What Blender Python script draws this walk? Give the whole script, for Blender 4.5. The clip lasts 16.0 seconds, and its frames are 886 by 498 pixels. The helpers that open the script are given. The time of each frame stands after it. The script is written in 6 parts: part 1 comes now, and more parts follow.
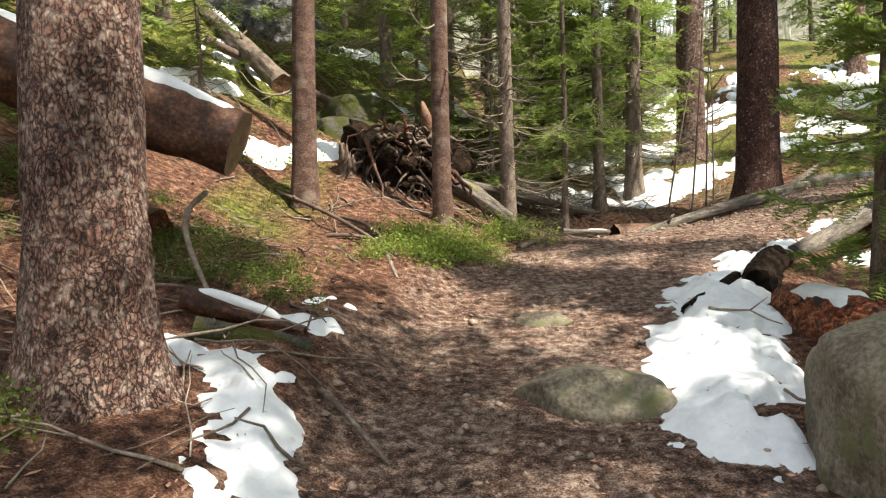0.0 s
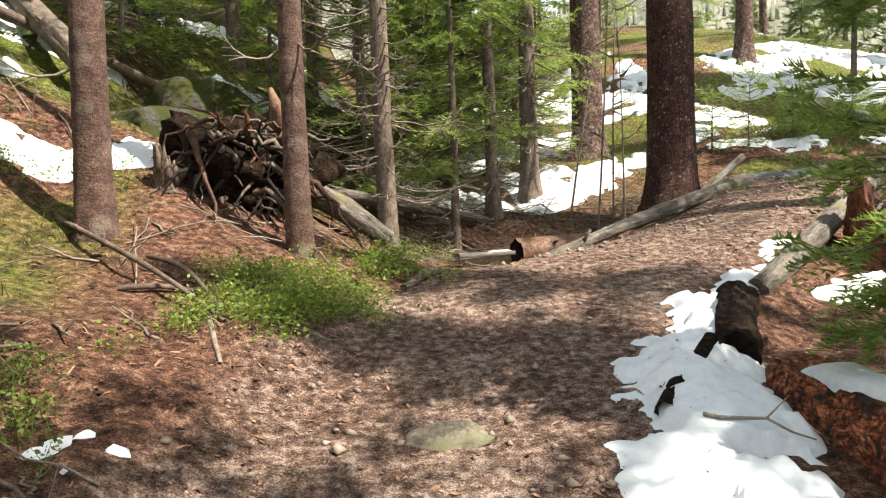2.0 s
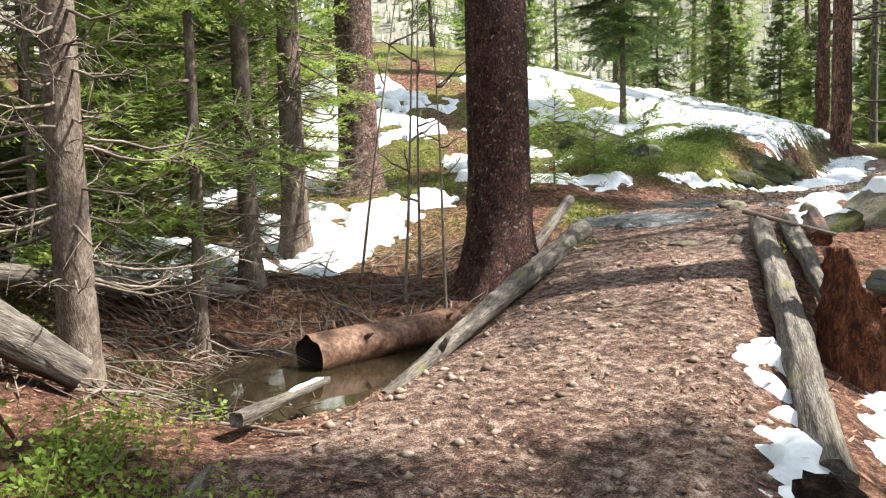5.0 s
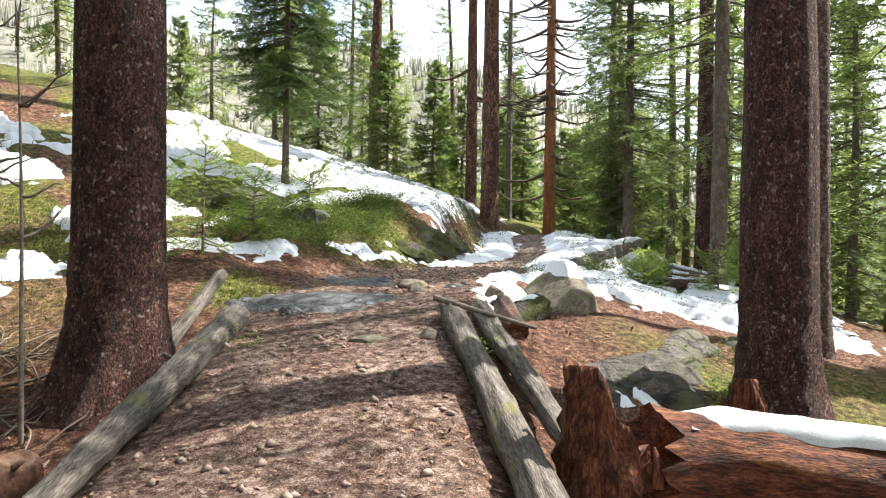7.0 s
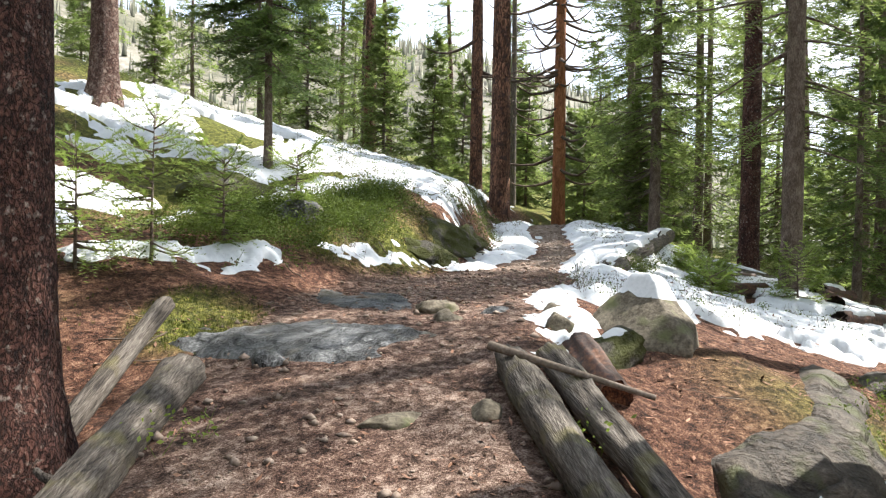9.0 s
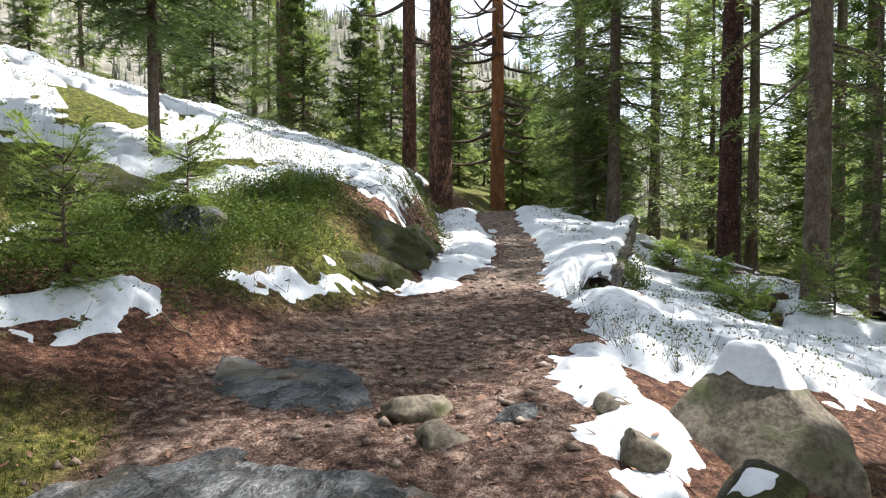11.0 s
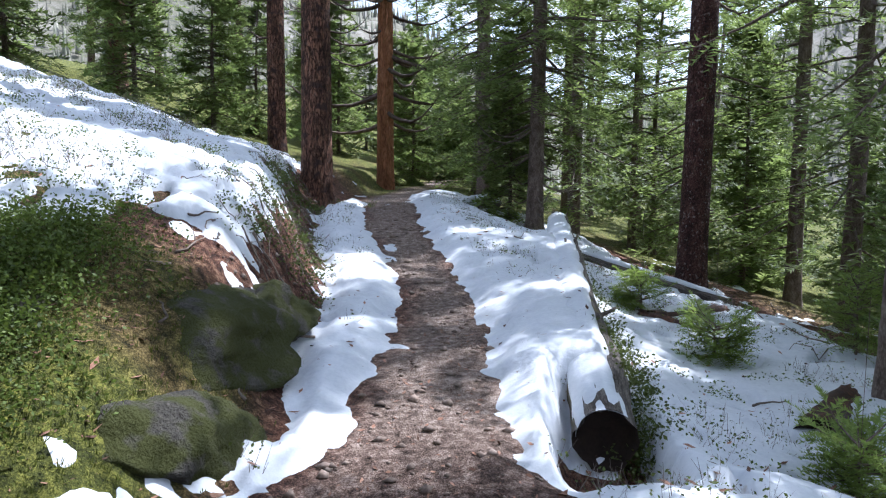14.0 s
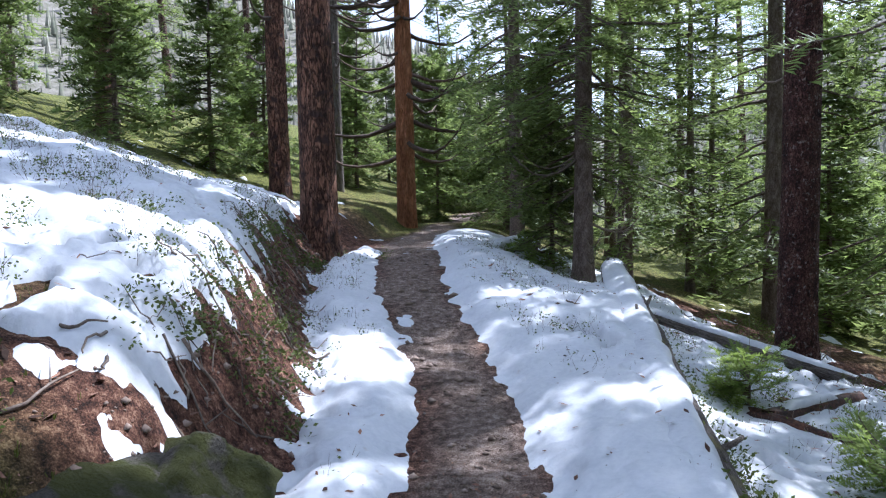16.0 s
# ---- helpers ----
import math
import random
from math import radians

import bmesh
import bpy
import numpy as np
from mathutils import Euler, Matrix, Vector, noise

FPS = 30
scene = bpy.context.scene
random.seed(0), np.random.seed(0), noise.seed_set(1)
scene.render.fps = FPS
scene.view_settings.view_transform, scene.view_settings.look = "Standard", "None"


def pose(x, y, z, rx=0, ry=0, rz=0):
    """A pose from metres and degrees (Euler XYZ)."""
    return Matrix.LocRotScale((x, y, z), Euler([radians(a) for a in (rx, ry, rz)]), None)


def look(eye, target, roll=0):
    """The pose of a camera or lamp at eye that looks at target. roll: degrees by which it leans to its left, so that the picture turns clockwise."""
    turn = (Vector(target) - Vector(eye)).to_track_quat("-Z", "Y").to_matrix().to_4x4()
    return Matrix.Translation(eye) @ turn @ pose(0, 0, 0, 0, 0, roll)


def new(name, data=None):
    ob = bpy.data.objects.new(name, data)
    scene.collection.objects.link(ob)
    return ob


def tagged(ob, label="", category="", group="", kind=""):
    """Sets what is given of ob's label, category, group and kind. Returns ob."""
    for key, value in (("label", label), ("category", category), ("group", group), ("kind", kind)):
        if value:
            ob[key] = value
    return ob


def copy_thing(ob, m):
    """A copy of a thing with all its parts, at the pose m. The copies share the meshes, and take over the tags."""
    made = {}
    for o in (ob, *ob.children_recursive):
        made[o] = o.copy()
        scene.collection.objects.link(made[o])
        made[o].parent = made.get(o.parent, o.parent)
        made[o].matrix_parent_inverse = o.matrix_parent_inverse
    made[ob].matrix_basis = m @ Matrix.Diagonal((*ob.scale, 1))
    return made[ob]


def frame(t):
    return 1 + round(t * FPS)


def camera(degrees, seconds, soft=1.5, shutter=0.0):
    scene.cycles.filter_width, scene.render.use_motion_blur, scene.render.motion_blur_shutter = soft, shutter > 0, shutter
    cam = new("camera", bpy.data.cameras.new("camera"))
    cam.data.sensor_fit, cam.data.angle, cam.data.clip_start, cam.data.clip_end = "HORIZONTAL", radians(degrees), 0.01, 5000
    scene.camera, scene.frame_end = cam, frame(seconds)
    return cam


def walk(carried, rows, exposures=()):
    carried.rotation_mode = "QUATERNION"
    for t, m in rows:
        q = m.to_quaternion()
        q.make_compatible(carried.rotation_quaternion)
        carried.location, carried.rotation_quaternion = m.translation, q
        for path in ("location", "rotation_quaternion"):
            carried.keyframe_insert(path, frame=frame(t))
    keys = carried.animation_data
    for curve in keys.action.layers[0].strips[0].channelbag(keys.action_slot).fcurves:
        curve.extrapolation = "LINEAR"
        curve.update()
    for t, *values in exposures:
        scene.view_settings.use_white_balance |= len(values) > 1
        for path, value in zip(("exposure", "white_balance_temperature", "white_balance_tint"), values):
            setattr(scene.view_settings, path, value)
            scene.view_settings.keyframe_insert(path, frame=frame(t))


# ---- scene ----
cam = camera(61.0, 16.0, soft=1.2)
PATH = [
    (0, (-0.123, 0.208, 1.540), (-0.072, 2.204, 1.419), -1.0),
    (0.5, (-0.206, 0.699, 1.673), (-0.068, 2.691, 1.557), -1.5),
    (1, (-0.051, 1.215, 1.648), (0.233, 3.189, 1.509), -1.4),
    (1.5, (0.039, 1.698, 1.724), (0.364, 3.666, 1.575), -1.5),
    (2, (0.092, 2.234, 1.829), (0.463, 4.192, 1.663), -1.6),
    (2.5, (0.254, 2.819, 1.863), (0.678, 4.768, 1.715), -2.3),
    (3, (0.203, 3.391, 1.941), (0.568, 5.354, 1.826), -2.5),
    (3.5, (0.121, 3.899, 2.003), (0.541, 5.850, 1.877), -2.7),
    (4, (0.213, 4.510, 2.023), (0.869, 6.396, 1.910), -3.4),
    (4.5, (0.312, 5.080, 2.025), (1.167, 6.885, 1.911), -2.4),
    (5, (0.477, 5.536, 2.145), (1.556, 7.215, 2.013), -1.1),
    (5.2, (0.625, 5.723, 2.172), (1.812, 7.329, 2.070), -0.8),
    (7.3, (1.807, 7.055, 2.311), (3.527, 8.076, 2.339), 0.9),
    (7.5, (1.923, 7.243, 2.337), (3.636, 8.274, 2.375), 0.9),
    (8, (2.317, 7.629, 2.465), (4.038, 8.648, 2.474), 0.8),
    (8.2, (2.511, 7.747, 2.473), (4.236, 8.759, 2.477), 0.9),
    (10.3, (4.346, 9.052, 2.724), (6.075, 10.055, 2.646), -0.0),
    (10.5, (4.534, 9.218, 2.786), (6.286, 10.181, 2.708), -0.1),
    (11, (5.020, 9.546, 2.850), (6.838, 10.374, 2.761), -0.1),
    (11.5, (5.534, 9.905, 2.977), (7.378, 10.675, 2.896), -0.2),
    (12, (5.974, 10.315, 3.111), (7.827, 11.063, 3.021), -1.2),
    (12.5, (6.531, 10.518, 3.162), (8.416, 11.174, 3.028), -1.6),
    (13, (7.120, 10.710, 3.294), (9.021, 11.309, 3.135), -2.0),
    (13.5, (7.636, 10.914, 3.439), (9.553, 11.443, 3.232), -0.9),
    (14, (8.146, 10.967, 3.514), (10.065, 11.489, 3.301), 0.4),
    (14.5, (8.625, 11.120, 3.583), (10.524, 11.720, 3.407), -0.3),
    (15, (9.110, 11.251, 3.717), (11.011, 11.849, 3.555), -0.9),
    (15.5, (9.606, 11.290, 3.748), (11.516, 11.860, 3.580), 0.3),
    (16, (10.140, 11.515, 3.705), (12.043, 12.113, 3.561), -1.3),
]
walk(cam, [(t, look(eye, target, roll)) for t, eye, target, roll in PATH],
     exposures=[(0, 1.42, 6700, 7), (1.0, 1.5, 6600, 7), (3.0, 1.45, 6450, 6), (5.0, 1.65, 6150, 7), (8.0, 1.55, 6200, 9), (10.5, 1.2, 6050, 10), (12.5, 1.08, 5800, 12), (14.0, 1.05, 5250, 15), (16.0, 1.05, 5150, 17)])

# ---- sky and sun ----
SUN_AZIMUTH, SUN_HEIGHT = 122.0, 52.0
world = bpy.data.worlds.new("sky")
scene.world = world
world.use_nodes = True
wn, wl = world.node_tree.nodes, world.node_tree.links
wn.clear()
sky = wn.new("ShaderNodeTexSky")
sky.sky_type, sky.sun_disc = "NISHITA", False
sky.sun_elevation, sky.sun_rotation = radians(SUN_HEIGHT), radians(SUN_AZIMUTH)
sky.air_density, sky.dust_density = 1.0, 1.5
cloud = wn.new("ShaderNodeTexNoise")
cloud.inputs["Scale"].default_value, cloud.inputs["Detail"].default_value = 2.6, 7
puff = wn.new("ShaderNodeValToRGB")
puff.color_ramp.elements[0].position, puff.color_ramp.elements[1].position = 0.38, 0.56
white = wn.new("ShaderNodeMixRGB")
white.inputs[2].default_value = (7.4, 7.6, 8.0, 1)
back = wn.new("ShaderNodeBackground")
back.inputs["Strength"].default_value = 0.104
wl.new(cloud.outputs["Fac"], puff.inputs["Fac"])
wl.new(puff.outputs["Color"], white.inputs[0])
wl.new(sky.outputs["Color"], white.inputs[1])
wl.new(white.outputs["Color"], back.inputs["Color"])
wl.new(back.outputs["Background"], wn.new("ShaderNodeOutputWorld").inputs["Surface"])
sun = new("sun", bpy.data.lights.new("sun", "SUN"))
sun.data.energy, sun.data.angle, sun.data.color = 5.0, radians(0.6), (1.0, 0.93, 0.82)
to_sun = Vector((math.sin(radians(SUN_AZIMUTH)) * math.cos(radians(SUN_HEIGHT)), math.cos(radians(SUN_AZIMUTH)) * math.cos(radians(SUN_HEIGHT)), math.sin(radians(SUN_HEIGHT))))
sun.matrix_basis = look(to_sun * 60, (0, 0, 0))


# ---- materials ----
def material(name, ramp, scale=6.0, stretch=(1, 1, 1), rough=0.85, bump=0.5, depth=0.01, fine=45.0, detail=8, vary=0.0, spots=None, cracks=0.0, crack_scale=8.0, translucent=0.0):
    """A rough natural surface: a ramp of colours over noise at two sizes, relief from both, cracks between plates if asked."""
    m = bpy.data.materials.new(name)
    m.use_nodes = True
    n, l = m.node_tree.nodes, m.node_tree.links
    b = n["Principled BSDF"]
    co = n.new("ShaderNodeTexCoord")
    mp = n.new("ShaderNodeMapping")
    mp.inputs["Scale"].default_value = stretch
    l.new(co.outputs["Object"], mp.inputs["Vector"])
    big, small = n.new("ShaderNodeTexNoise"), n.new("ShaderNodeTexNoise")
    for t, s in ((big, scale), (small, fine)):
        t.inputs["Scale"].default_value, t.inputs["Detail"].default_value, t.inputs["Roughness"].default_value = s, detail, 0.62
        l.new(mp.outputs["Vector"], t.inputs["Vector"])
    mix = n.new("ShaderNodeMath")
    mix.operation = "MULTIPLY_ADD"
    l.new(small.outputs["Fac"], mix.inputs[0])
    mix.inputs[1].default_value = 0.5
    half = n.new("ShaderNodeMath")
    half.operation = "MULTIPLY"
    half.inputs[1].default_value = 0.5
    l.new(big.outputs["Fac"], half.inputs[0])
    l.new(half.outputs[0], mix.inputs[2])
    cr = n.new("ShaderNodeValToRGB")
    stops = cr.color_ramp.elements
    while len(stops) < len(ramp):
        stops.new(0.5)
    for e, (p, c) in zip(stops, ramp):
        e.position, e.color = p, (*c, 1)
    l.new(mix.outputs[0], cr.inputs["Fac"])
    colour = cr.outputs["Color"]
    height = mix.outputs[0]
    if cracks:
        vo = n.new("ShaderNodeTexVoronoi")
        vo.feature = "DISTANCE_TO_EDGE"
        vo.inputs["Scale"].default_value = crack_scale
        wob = n.new("ShaderNodeMixRGB")
        wob.blend_type = "ADD"
        wob.inputs[0].default_value = 0.3 / max(crack_scale / 20, 1)
        l.new(mp.outputs["Vector"], wob.inputs[1])
        l.new(big.outputs["Color"], wob.inputs[2])
        l.new(wob.outputs["Color"], vo.inputs["Vector"])
        gap = n.new("ShaderNodeMapRange")
        gap.inputs["From Max"].default_value = 0.14
        l.new(vo.outputs["Distance"], gap.inputs["Value"])
        dark = n.new("ShaderNodeMixRGB")
        dark.blend_type = "MULTIPLY"
        dark.inputs[0].default_value = cracks
        l.new(colour, dark.inputs[1])
        l.new(gap.outputs["Result"], dark.inputs[2])
        colour = dark.outputs["Color"]
        add = n.new("ShaderNodeMath")
        add.operation = "MULTIPLY_ADD"
        add.inputs[1].default_value = 0.8
        l.new(gap.outputs["Result"], add.inputs[0])
        l.new(height, add.inputs[2])
        height = add.outputs[0]
    if spots:
        sc, lo, hi, col = spots
        sp = n.new("ShaderNodeTexNoise")
        sp.inputs["Scale"].default_value, sp.inputs["Detail"].default_value = sc, 6
        l.new(co.outputs["Object"], sp.inputs["Vector"])
        rg = n.new("ShaderNodeMapRange")
        rg.inputs["From Min"].default_value, rg.inputs["From Max"].default_value = lo, hi
        l.new(sp.outputs["Fac"], rg.inputs["Value"])
        mx = n.new("ShaderNodeMixRGB")
        l.new(rg.outputs["Result"], mx.inputs[0])
        l.new(colour, mx.inputs[1])
        mx.inputs[2].default_value = (*col, 1)
        colour = mx.outputs["Color"]
    if vary:
        gi = n.new("ShaderNodeNewGeometry")
        hs = n.new("ShaderNodeHueSaturation")
        mr = n.new("ShaderNodeMapRange")
        mr.inputs["To Min"].default_value, mr.inputs["To Max"].default_value = 1 - vary, 1 + vary
        l.new(gi.outputs["Random Per Island"], mr.inputs["Value"])
        l.new(mr.outputs["Result"], hs.inputs["Value"])
        l.new(colour, hs.inputs["Color"])
        colour = hs.outputs["Color"]
    l.new(colour, b.inputs["Base Color"])
    b.inputs["Roughness"].default_value = rough
    b.inputs["Specular IOR Level"].default_value = 0.3
    if bump:
        bp = n.new("ShaderNodeBump")
        bp.inputs["Strength"].default_value, bp.inputs["Distance"].default_value = bump, depth
        l.new(height, bp.inputs["Height"])
        l.new(bp.outputs["Normal"], b.inputs["Normal"])
    if translucent:
        tr = n.new("ShaderNodeBsdfTranslucent")
        l.new(colour, tr.inputs["Color"])
        ms = n.new("ShaderNodeMixShader")
        ms.inputs[0].default_value = translucent
        l.new(b.outputs["BSDF"], ms.inputs[1])
        l.new(tr.outputs["BSDF"], ms.inputs[2])
        l.new(ms.outputs["Shader"], n["Material Output"].inputs["Surface"])
    return m


BARK_GREY = material("grey_spruce_bark", [(0.32, (0.028, 0.011, 0.008)), (0.46, (0.125, 0.06, 0.045)), (0.57, (0.23, 0.145, 0.115)), (0.7, (0.4, 0.32, 0.27))], 9, (1, 1, 0.6), 0.9, 1.0, 0.04, 60, cracks=0.8, crack_scale=44, spots=(20.0, 0.52, 0.7, (0.36, 0.27, 0.225)))
BARK_RED = material("red_pine_bark", [(0.34, (0.022, 0.011, 0.008)), (0.47, (0.135, 0.062, 0.036)), (0.57, (0.27, 0.135, 0.08)), (0.7, (0.42, 0.27, 0.19))], 7, (1, 1, 0.28), 0.9, 1.0, 0.05, 45, cracks=0.8, crack_scale=17, spots=(7.0, 0.56, 0.66, (0.06, 0.034, 0.026)))
BARK_RUST = material("rust_brown_flaky_bark", [(0.36, (0.014, 0.006, 0.005)), (0.47, (0.075, 0.029, 0.021)), (0.57, (0.15, 0.068, 0.05)), (0.7, (0.32, 0.235, 0.195))], 10, (1, 1, 0.6), 0.9, 1.0, 0.04, 60, cracks=0.8, crack_scale=40, spots=(26.0, 0.6, 0.72, (0.33, 0.26, 0.22)))
BARK_BROWN = material("banded_red_brown_bark", [(0.34, (0.016, 0.008, 0.006)), (0.46, (0.06, 0.032, 0.024)), (0.58, (0.125, 0.075, 0.056)), (0.72, (0.27, 0.2, 0.16))], 8, (1, 1, 1.3), 0.9, 1.0, 0.02, 55, spots=(4.0, 0.56, 0.72, (0.19, 0.155, 0.125)))
ROCK_WET = material("wet_brown_bedrock", [(0.36, (0.012, 0.01, 0.008)), (0.46, (0.045, 0.034, 0.025)), (0.56, (0.095, 0.075, 0.057)), (0.7, (0.2, 0.168, 0.135))], 3, (1, 1, 2.2), 0.65, 1.0, 0.05, 30, spots=(3.4, 0.5, 0.6, (0.06, 0.062, 0.022)), cracks=0.5, crack_scale=2.2)
DARK_SOIL = material("dark_peaty_soil", [(0.38, (0.003, 0.002, 0.002)), (0.5, (0.014, 0.009, 0.006)), (0.62, (0.045, 0.028, 0.019))], 9, (1, 1, 1), 0.95, 1.0, 0.05, 40)
DARK_SOIL.node_tree.nodes["Principled BSDF"].inputs["Specular IOR Level"].default_value = 0.05
DARK_TWIG = material("dark_dead_branchwood", [(0.3, (0.03, 0.02, 0.015)), (0.5, (0.09, 0.062, 0.047)), (0.7, (0.2, 0.155, 0.125))], 10, (1, 1, 1), 0.9, 0.3, 0.003, 60, vary=0.35)
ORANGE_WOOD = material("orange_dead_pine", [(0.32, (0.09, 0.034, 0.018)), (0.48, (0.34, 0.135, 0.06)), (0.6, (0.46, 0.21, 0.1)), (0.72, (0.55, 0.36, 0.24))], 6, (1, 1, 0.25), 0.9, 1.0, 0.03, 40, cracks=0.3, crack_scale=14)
BARK_THIN = material("thin_dark_bark", [(0.32, (0.025, 0.017, 0.013)), (0.48, (0.11, 0.08, 0.062)), (0.6, (0.2, 0.16, 0.13)), (0.72, (0.34, 0.3, 0.25))], 14, (1, 1, 0.5), 0.9, 1.0, 0.015, 70)
DEAD_WOOD = material("weathered_grey_wood", [(0.38, (0.018, 0.014, 0.011)), (0.5, (0.1, 0.083, 0.068)), (0.66, (0.26, 0.228, 0.195))], 4, (7, 7, 0.8), 0.85, 1.0, 0.02, 22, spots=(3.0, 0.56, 0.7, (0.16, 0.14, 0.05)))
LOG_BARK = material("wet_brown_log_bark", [(0.36, (0.007, 0.004, 0.003)), (0.48, (0.04, 0.017, 0.01)), (0.58, (0.11, 0.045, 0.021)), (0.72, (0.25, 0.15, 0.1))], 5, (1, 1, 1), 0.6, 0.7, 0.012, 35)
LOG_RED = material("rotting_red_log", [(0.38, (0.018, 0.006, 0.004)), (0.47, (0.2, 0.05, 0.018)), (0.55, (0.42, 0.13, 0.05)), (0.66, (0.52, 0.34, 0.22))], 7, (1, 1, 0.6), 0.8, 1.0, 0.05, 34, cracks=0.6, crack_scale=22, spots=(11.0, 0.58, 0.64, (0.05, 0.03, 0.022)))
ROT_WOOD = material("crumbling_rust_brown_wood", [(0.38, (0.01, 0.004, 0.003)), (0.48, (0.065, 0.02, 0.009)), (0.58, (0.17, 0.06, 0.024)), (0.7, (0.34, 0.17, 0.085))], 7, (3, 3, 0.6), 0.85, 1.0, 0.02, 30)
TAN_LOG = material("peeled_tan_log", [(0.36, (0.03, 0.014, 0.009)), (0.5, (0.145, 0.075, 0.045)), (0.66, (0.32, 0.2, 0.13))], 6, (1, 1, 1), 0.7, 0.6, 0.01, 30)
CUT_WOOD = material("sawn_log_end", [(0.3, (0.06, 0.036, 0.02)), (0.5, (0.15, 0.098, 0.056)), (0.7, (0.28, 0.2, 0.12))], 9, (1, 1, 1), 0.8, 0.4, 0.004, 60)
# near-black for dark wood, and for shade painted into hollow log ends
DARK_WOOD_SHADE = material("dark_wood_and_hollow_shade", [(0.3, (0.006, 0.004, 0.003)), (0.7, (0.03, 0.018, 0.012))], 9, (1, 1, 1), 0.95, 0.6, 0.01, 60)
ROCK_BROWN = material("lichened_brown_rock", [(0.34, (0.03, 0.023, 0.015)), (0.46, (0.1, 0.082, 0.058)), (0.58, (0.2, 0.17, 0.125)), (0.72, (0.36, 0.33, 0.27))], 3.5, (1, 1, 1), 0.85, 0.7, 0.015, 40, spots=(5.0, 0.54, 0.68, (0.1, 0.105, 0.045)))
ROCK_GREY = material("wet_grey_rock", [(0.4, (0.014, 0.014, 0.014)), (0.48, (0.06, 0.06, 0.06)), (0.55, (0.13, 0.132, 0.134)), (0.64, (0.3, 0.295, 0.285))], 4, (1, 1.5, 1), 0.5, 1.0, 0.02, 50, spots=(2.6, 0.56, 0.66, (0.1, 0.085, 0.06)), cracks=0.6, crack_scale=3.4)
ROCK_MOSS = material("mossy_rock", [(0.3, (0.022, 0.02, 0.016)), (0.5, (0.075, 0.068, 0.055)), (0.7, (0.15, 0.135, 0.115))], 5, (1, 1, 1), 0.95, 1.0, 0.08, 52, spots=(5.5, 0.39, 0.49, (0.046, 0.05, 0.009)))
PEBBLE = material("trail_pebbles", [(0.3, (0.1, 0.068, 0.05)), (0.5, (0.21, 0.155, 0.12)), (0.7, (0.36, 0.3, 0.25))], 14, (1, 1, 1), 0.85, 0.4, 0.004, 60, vary=0.35)
CHIP = material("bark_chips_and_needles", [(0.3, (0.09, 0.042, 0.027)), (0.5, (0.19, 0.1, 0.064)), (0.7, (0.34, 0.22, 0.15))], 14, (1, 1, 1), 0.9, 0.3, 0.003, 60, vary=0.8)
TWIG = material("dry_grey_twigs", [(0.3, (0.055, 0.04, 0.03)), (0.5, (0.16, 0.125, 0.098)), (0.7, (0.32, 0.27, 0.22))], 10, (1, 1, 1), 0.9, 0.3, 0.003, 60, vary=0.35)
SHRUB = material("bilberry_leaves", [(0.3, (0.1, 0.15, 0.025)), (0.5, (0.19, 0.26, 0.045)), (0.7, (0.3, 0.36, 0.08))], 3, (1, 1, 1), 0.5, 0, 0, 20, vary=0.3, translucent=0.55)
SHRUB_DARK = material("dull_bilberry_leaves", [(0.3, (0.045, 0.065, 0.016)), (0.5, (0.095, 0.12, 0.028)), (0.7, (0.17, 0.19, 0.05))], 3, (1, 1, 1), 0.6, 0, 0, 20, vary=0.3, translucent=0.35)
SHRUB_MID = material("green_bilberry_leaves", [(0.3, (0.045, 0.07, 0.012)), (0.5, (0.1, 0.138, 0.024)), (0.7, (0.18, 0.22, 0.042))], 3, (1, 1, 1), 0.6, 0, 0, 20, vary=0.4, translucent=0.4)
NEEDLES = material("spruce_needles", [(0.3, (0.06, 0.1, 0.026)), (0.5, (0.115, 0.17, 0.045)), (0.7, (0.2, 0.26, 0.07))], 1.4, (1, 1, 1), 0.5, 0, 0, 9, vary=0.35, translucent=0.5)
# pale fresh needles, lightened further to paint in sun on gully and hillside
NEEDLES_FRESH_LIT = material("fresh_and_sunlit_needles", [(0.3, (0.13, 0.18, 0.04)), (0.5, (0.22, 0.29, 0.065)), (0.7, (0.36, 0.43, 0.11))], 1.4, (1, 1, 1), 0.5, 0, 0, 9, vary=0.3, translucent=0.5)

MOSS_BLADE = material("moss_blades", [(0.3, (0.035, 0.048, 0.008)), (0.5, (0.09, 0.108, 0.018)), (0.7, (0.18, 0.19, 0.04))], 4, (1, 1, 1), 0.7, 0, 0, 30, vary=0.35, translucent=0.4)
# lighter copy of the spruce needles, with sunlight put into the colour
NEEDLES_SUNLIT = material("sunlight_tinted_needles", [(0.3, (0.1, 0.145, 0.04)), (0.5, (0.19, 0.245, 0.07)), (0.7, (0.31, 0.36, 0.12))], 0.9, (1, 1, 1), 0.5, 0, 0, 6, vary=0.4, translucent=0.6)


def snow_material():
    m = material("old_spring_snow", [(0.3, (0.5, 0.52, 0.55)), (0.5, (0.61, 0.625, 0.645)), (0.7, (0.7, 0.71, 0.725))], 3.5, (1, 1, 1), 0.6, 0.5, 0.02, 26, spots=(9.0, 0.68, 0.78, (0.45, 0.4, 0.35)))
    b = m.node_tree.nodes["Principled BSDF"]
    b.inputs["Specular IOR Level"].default_value = 0.25
    return m


SNOW = snow_material()


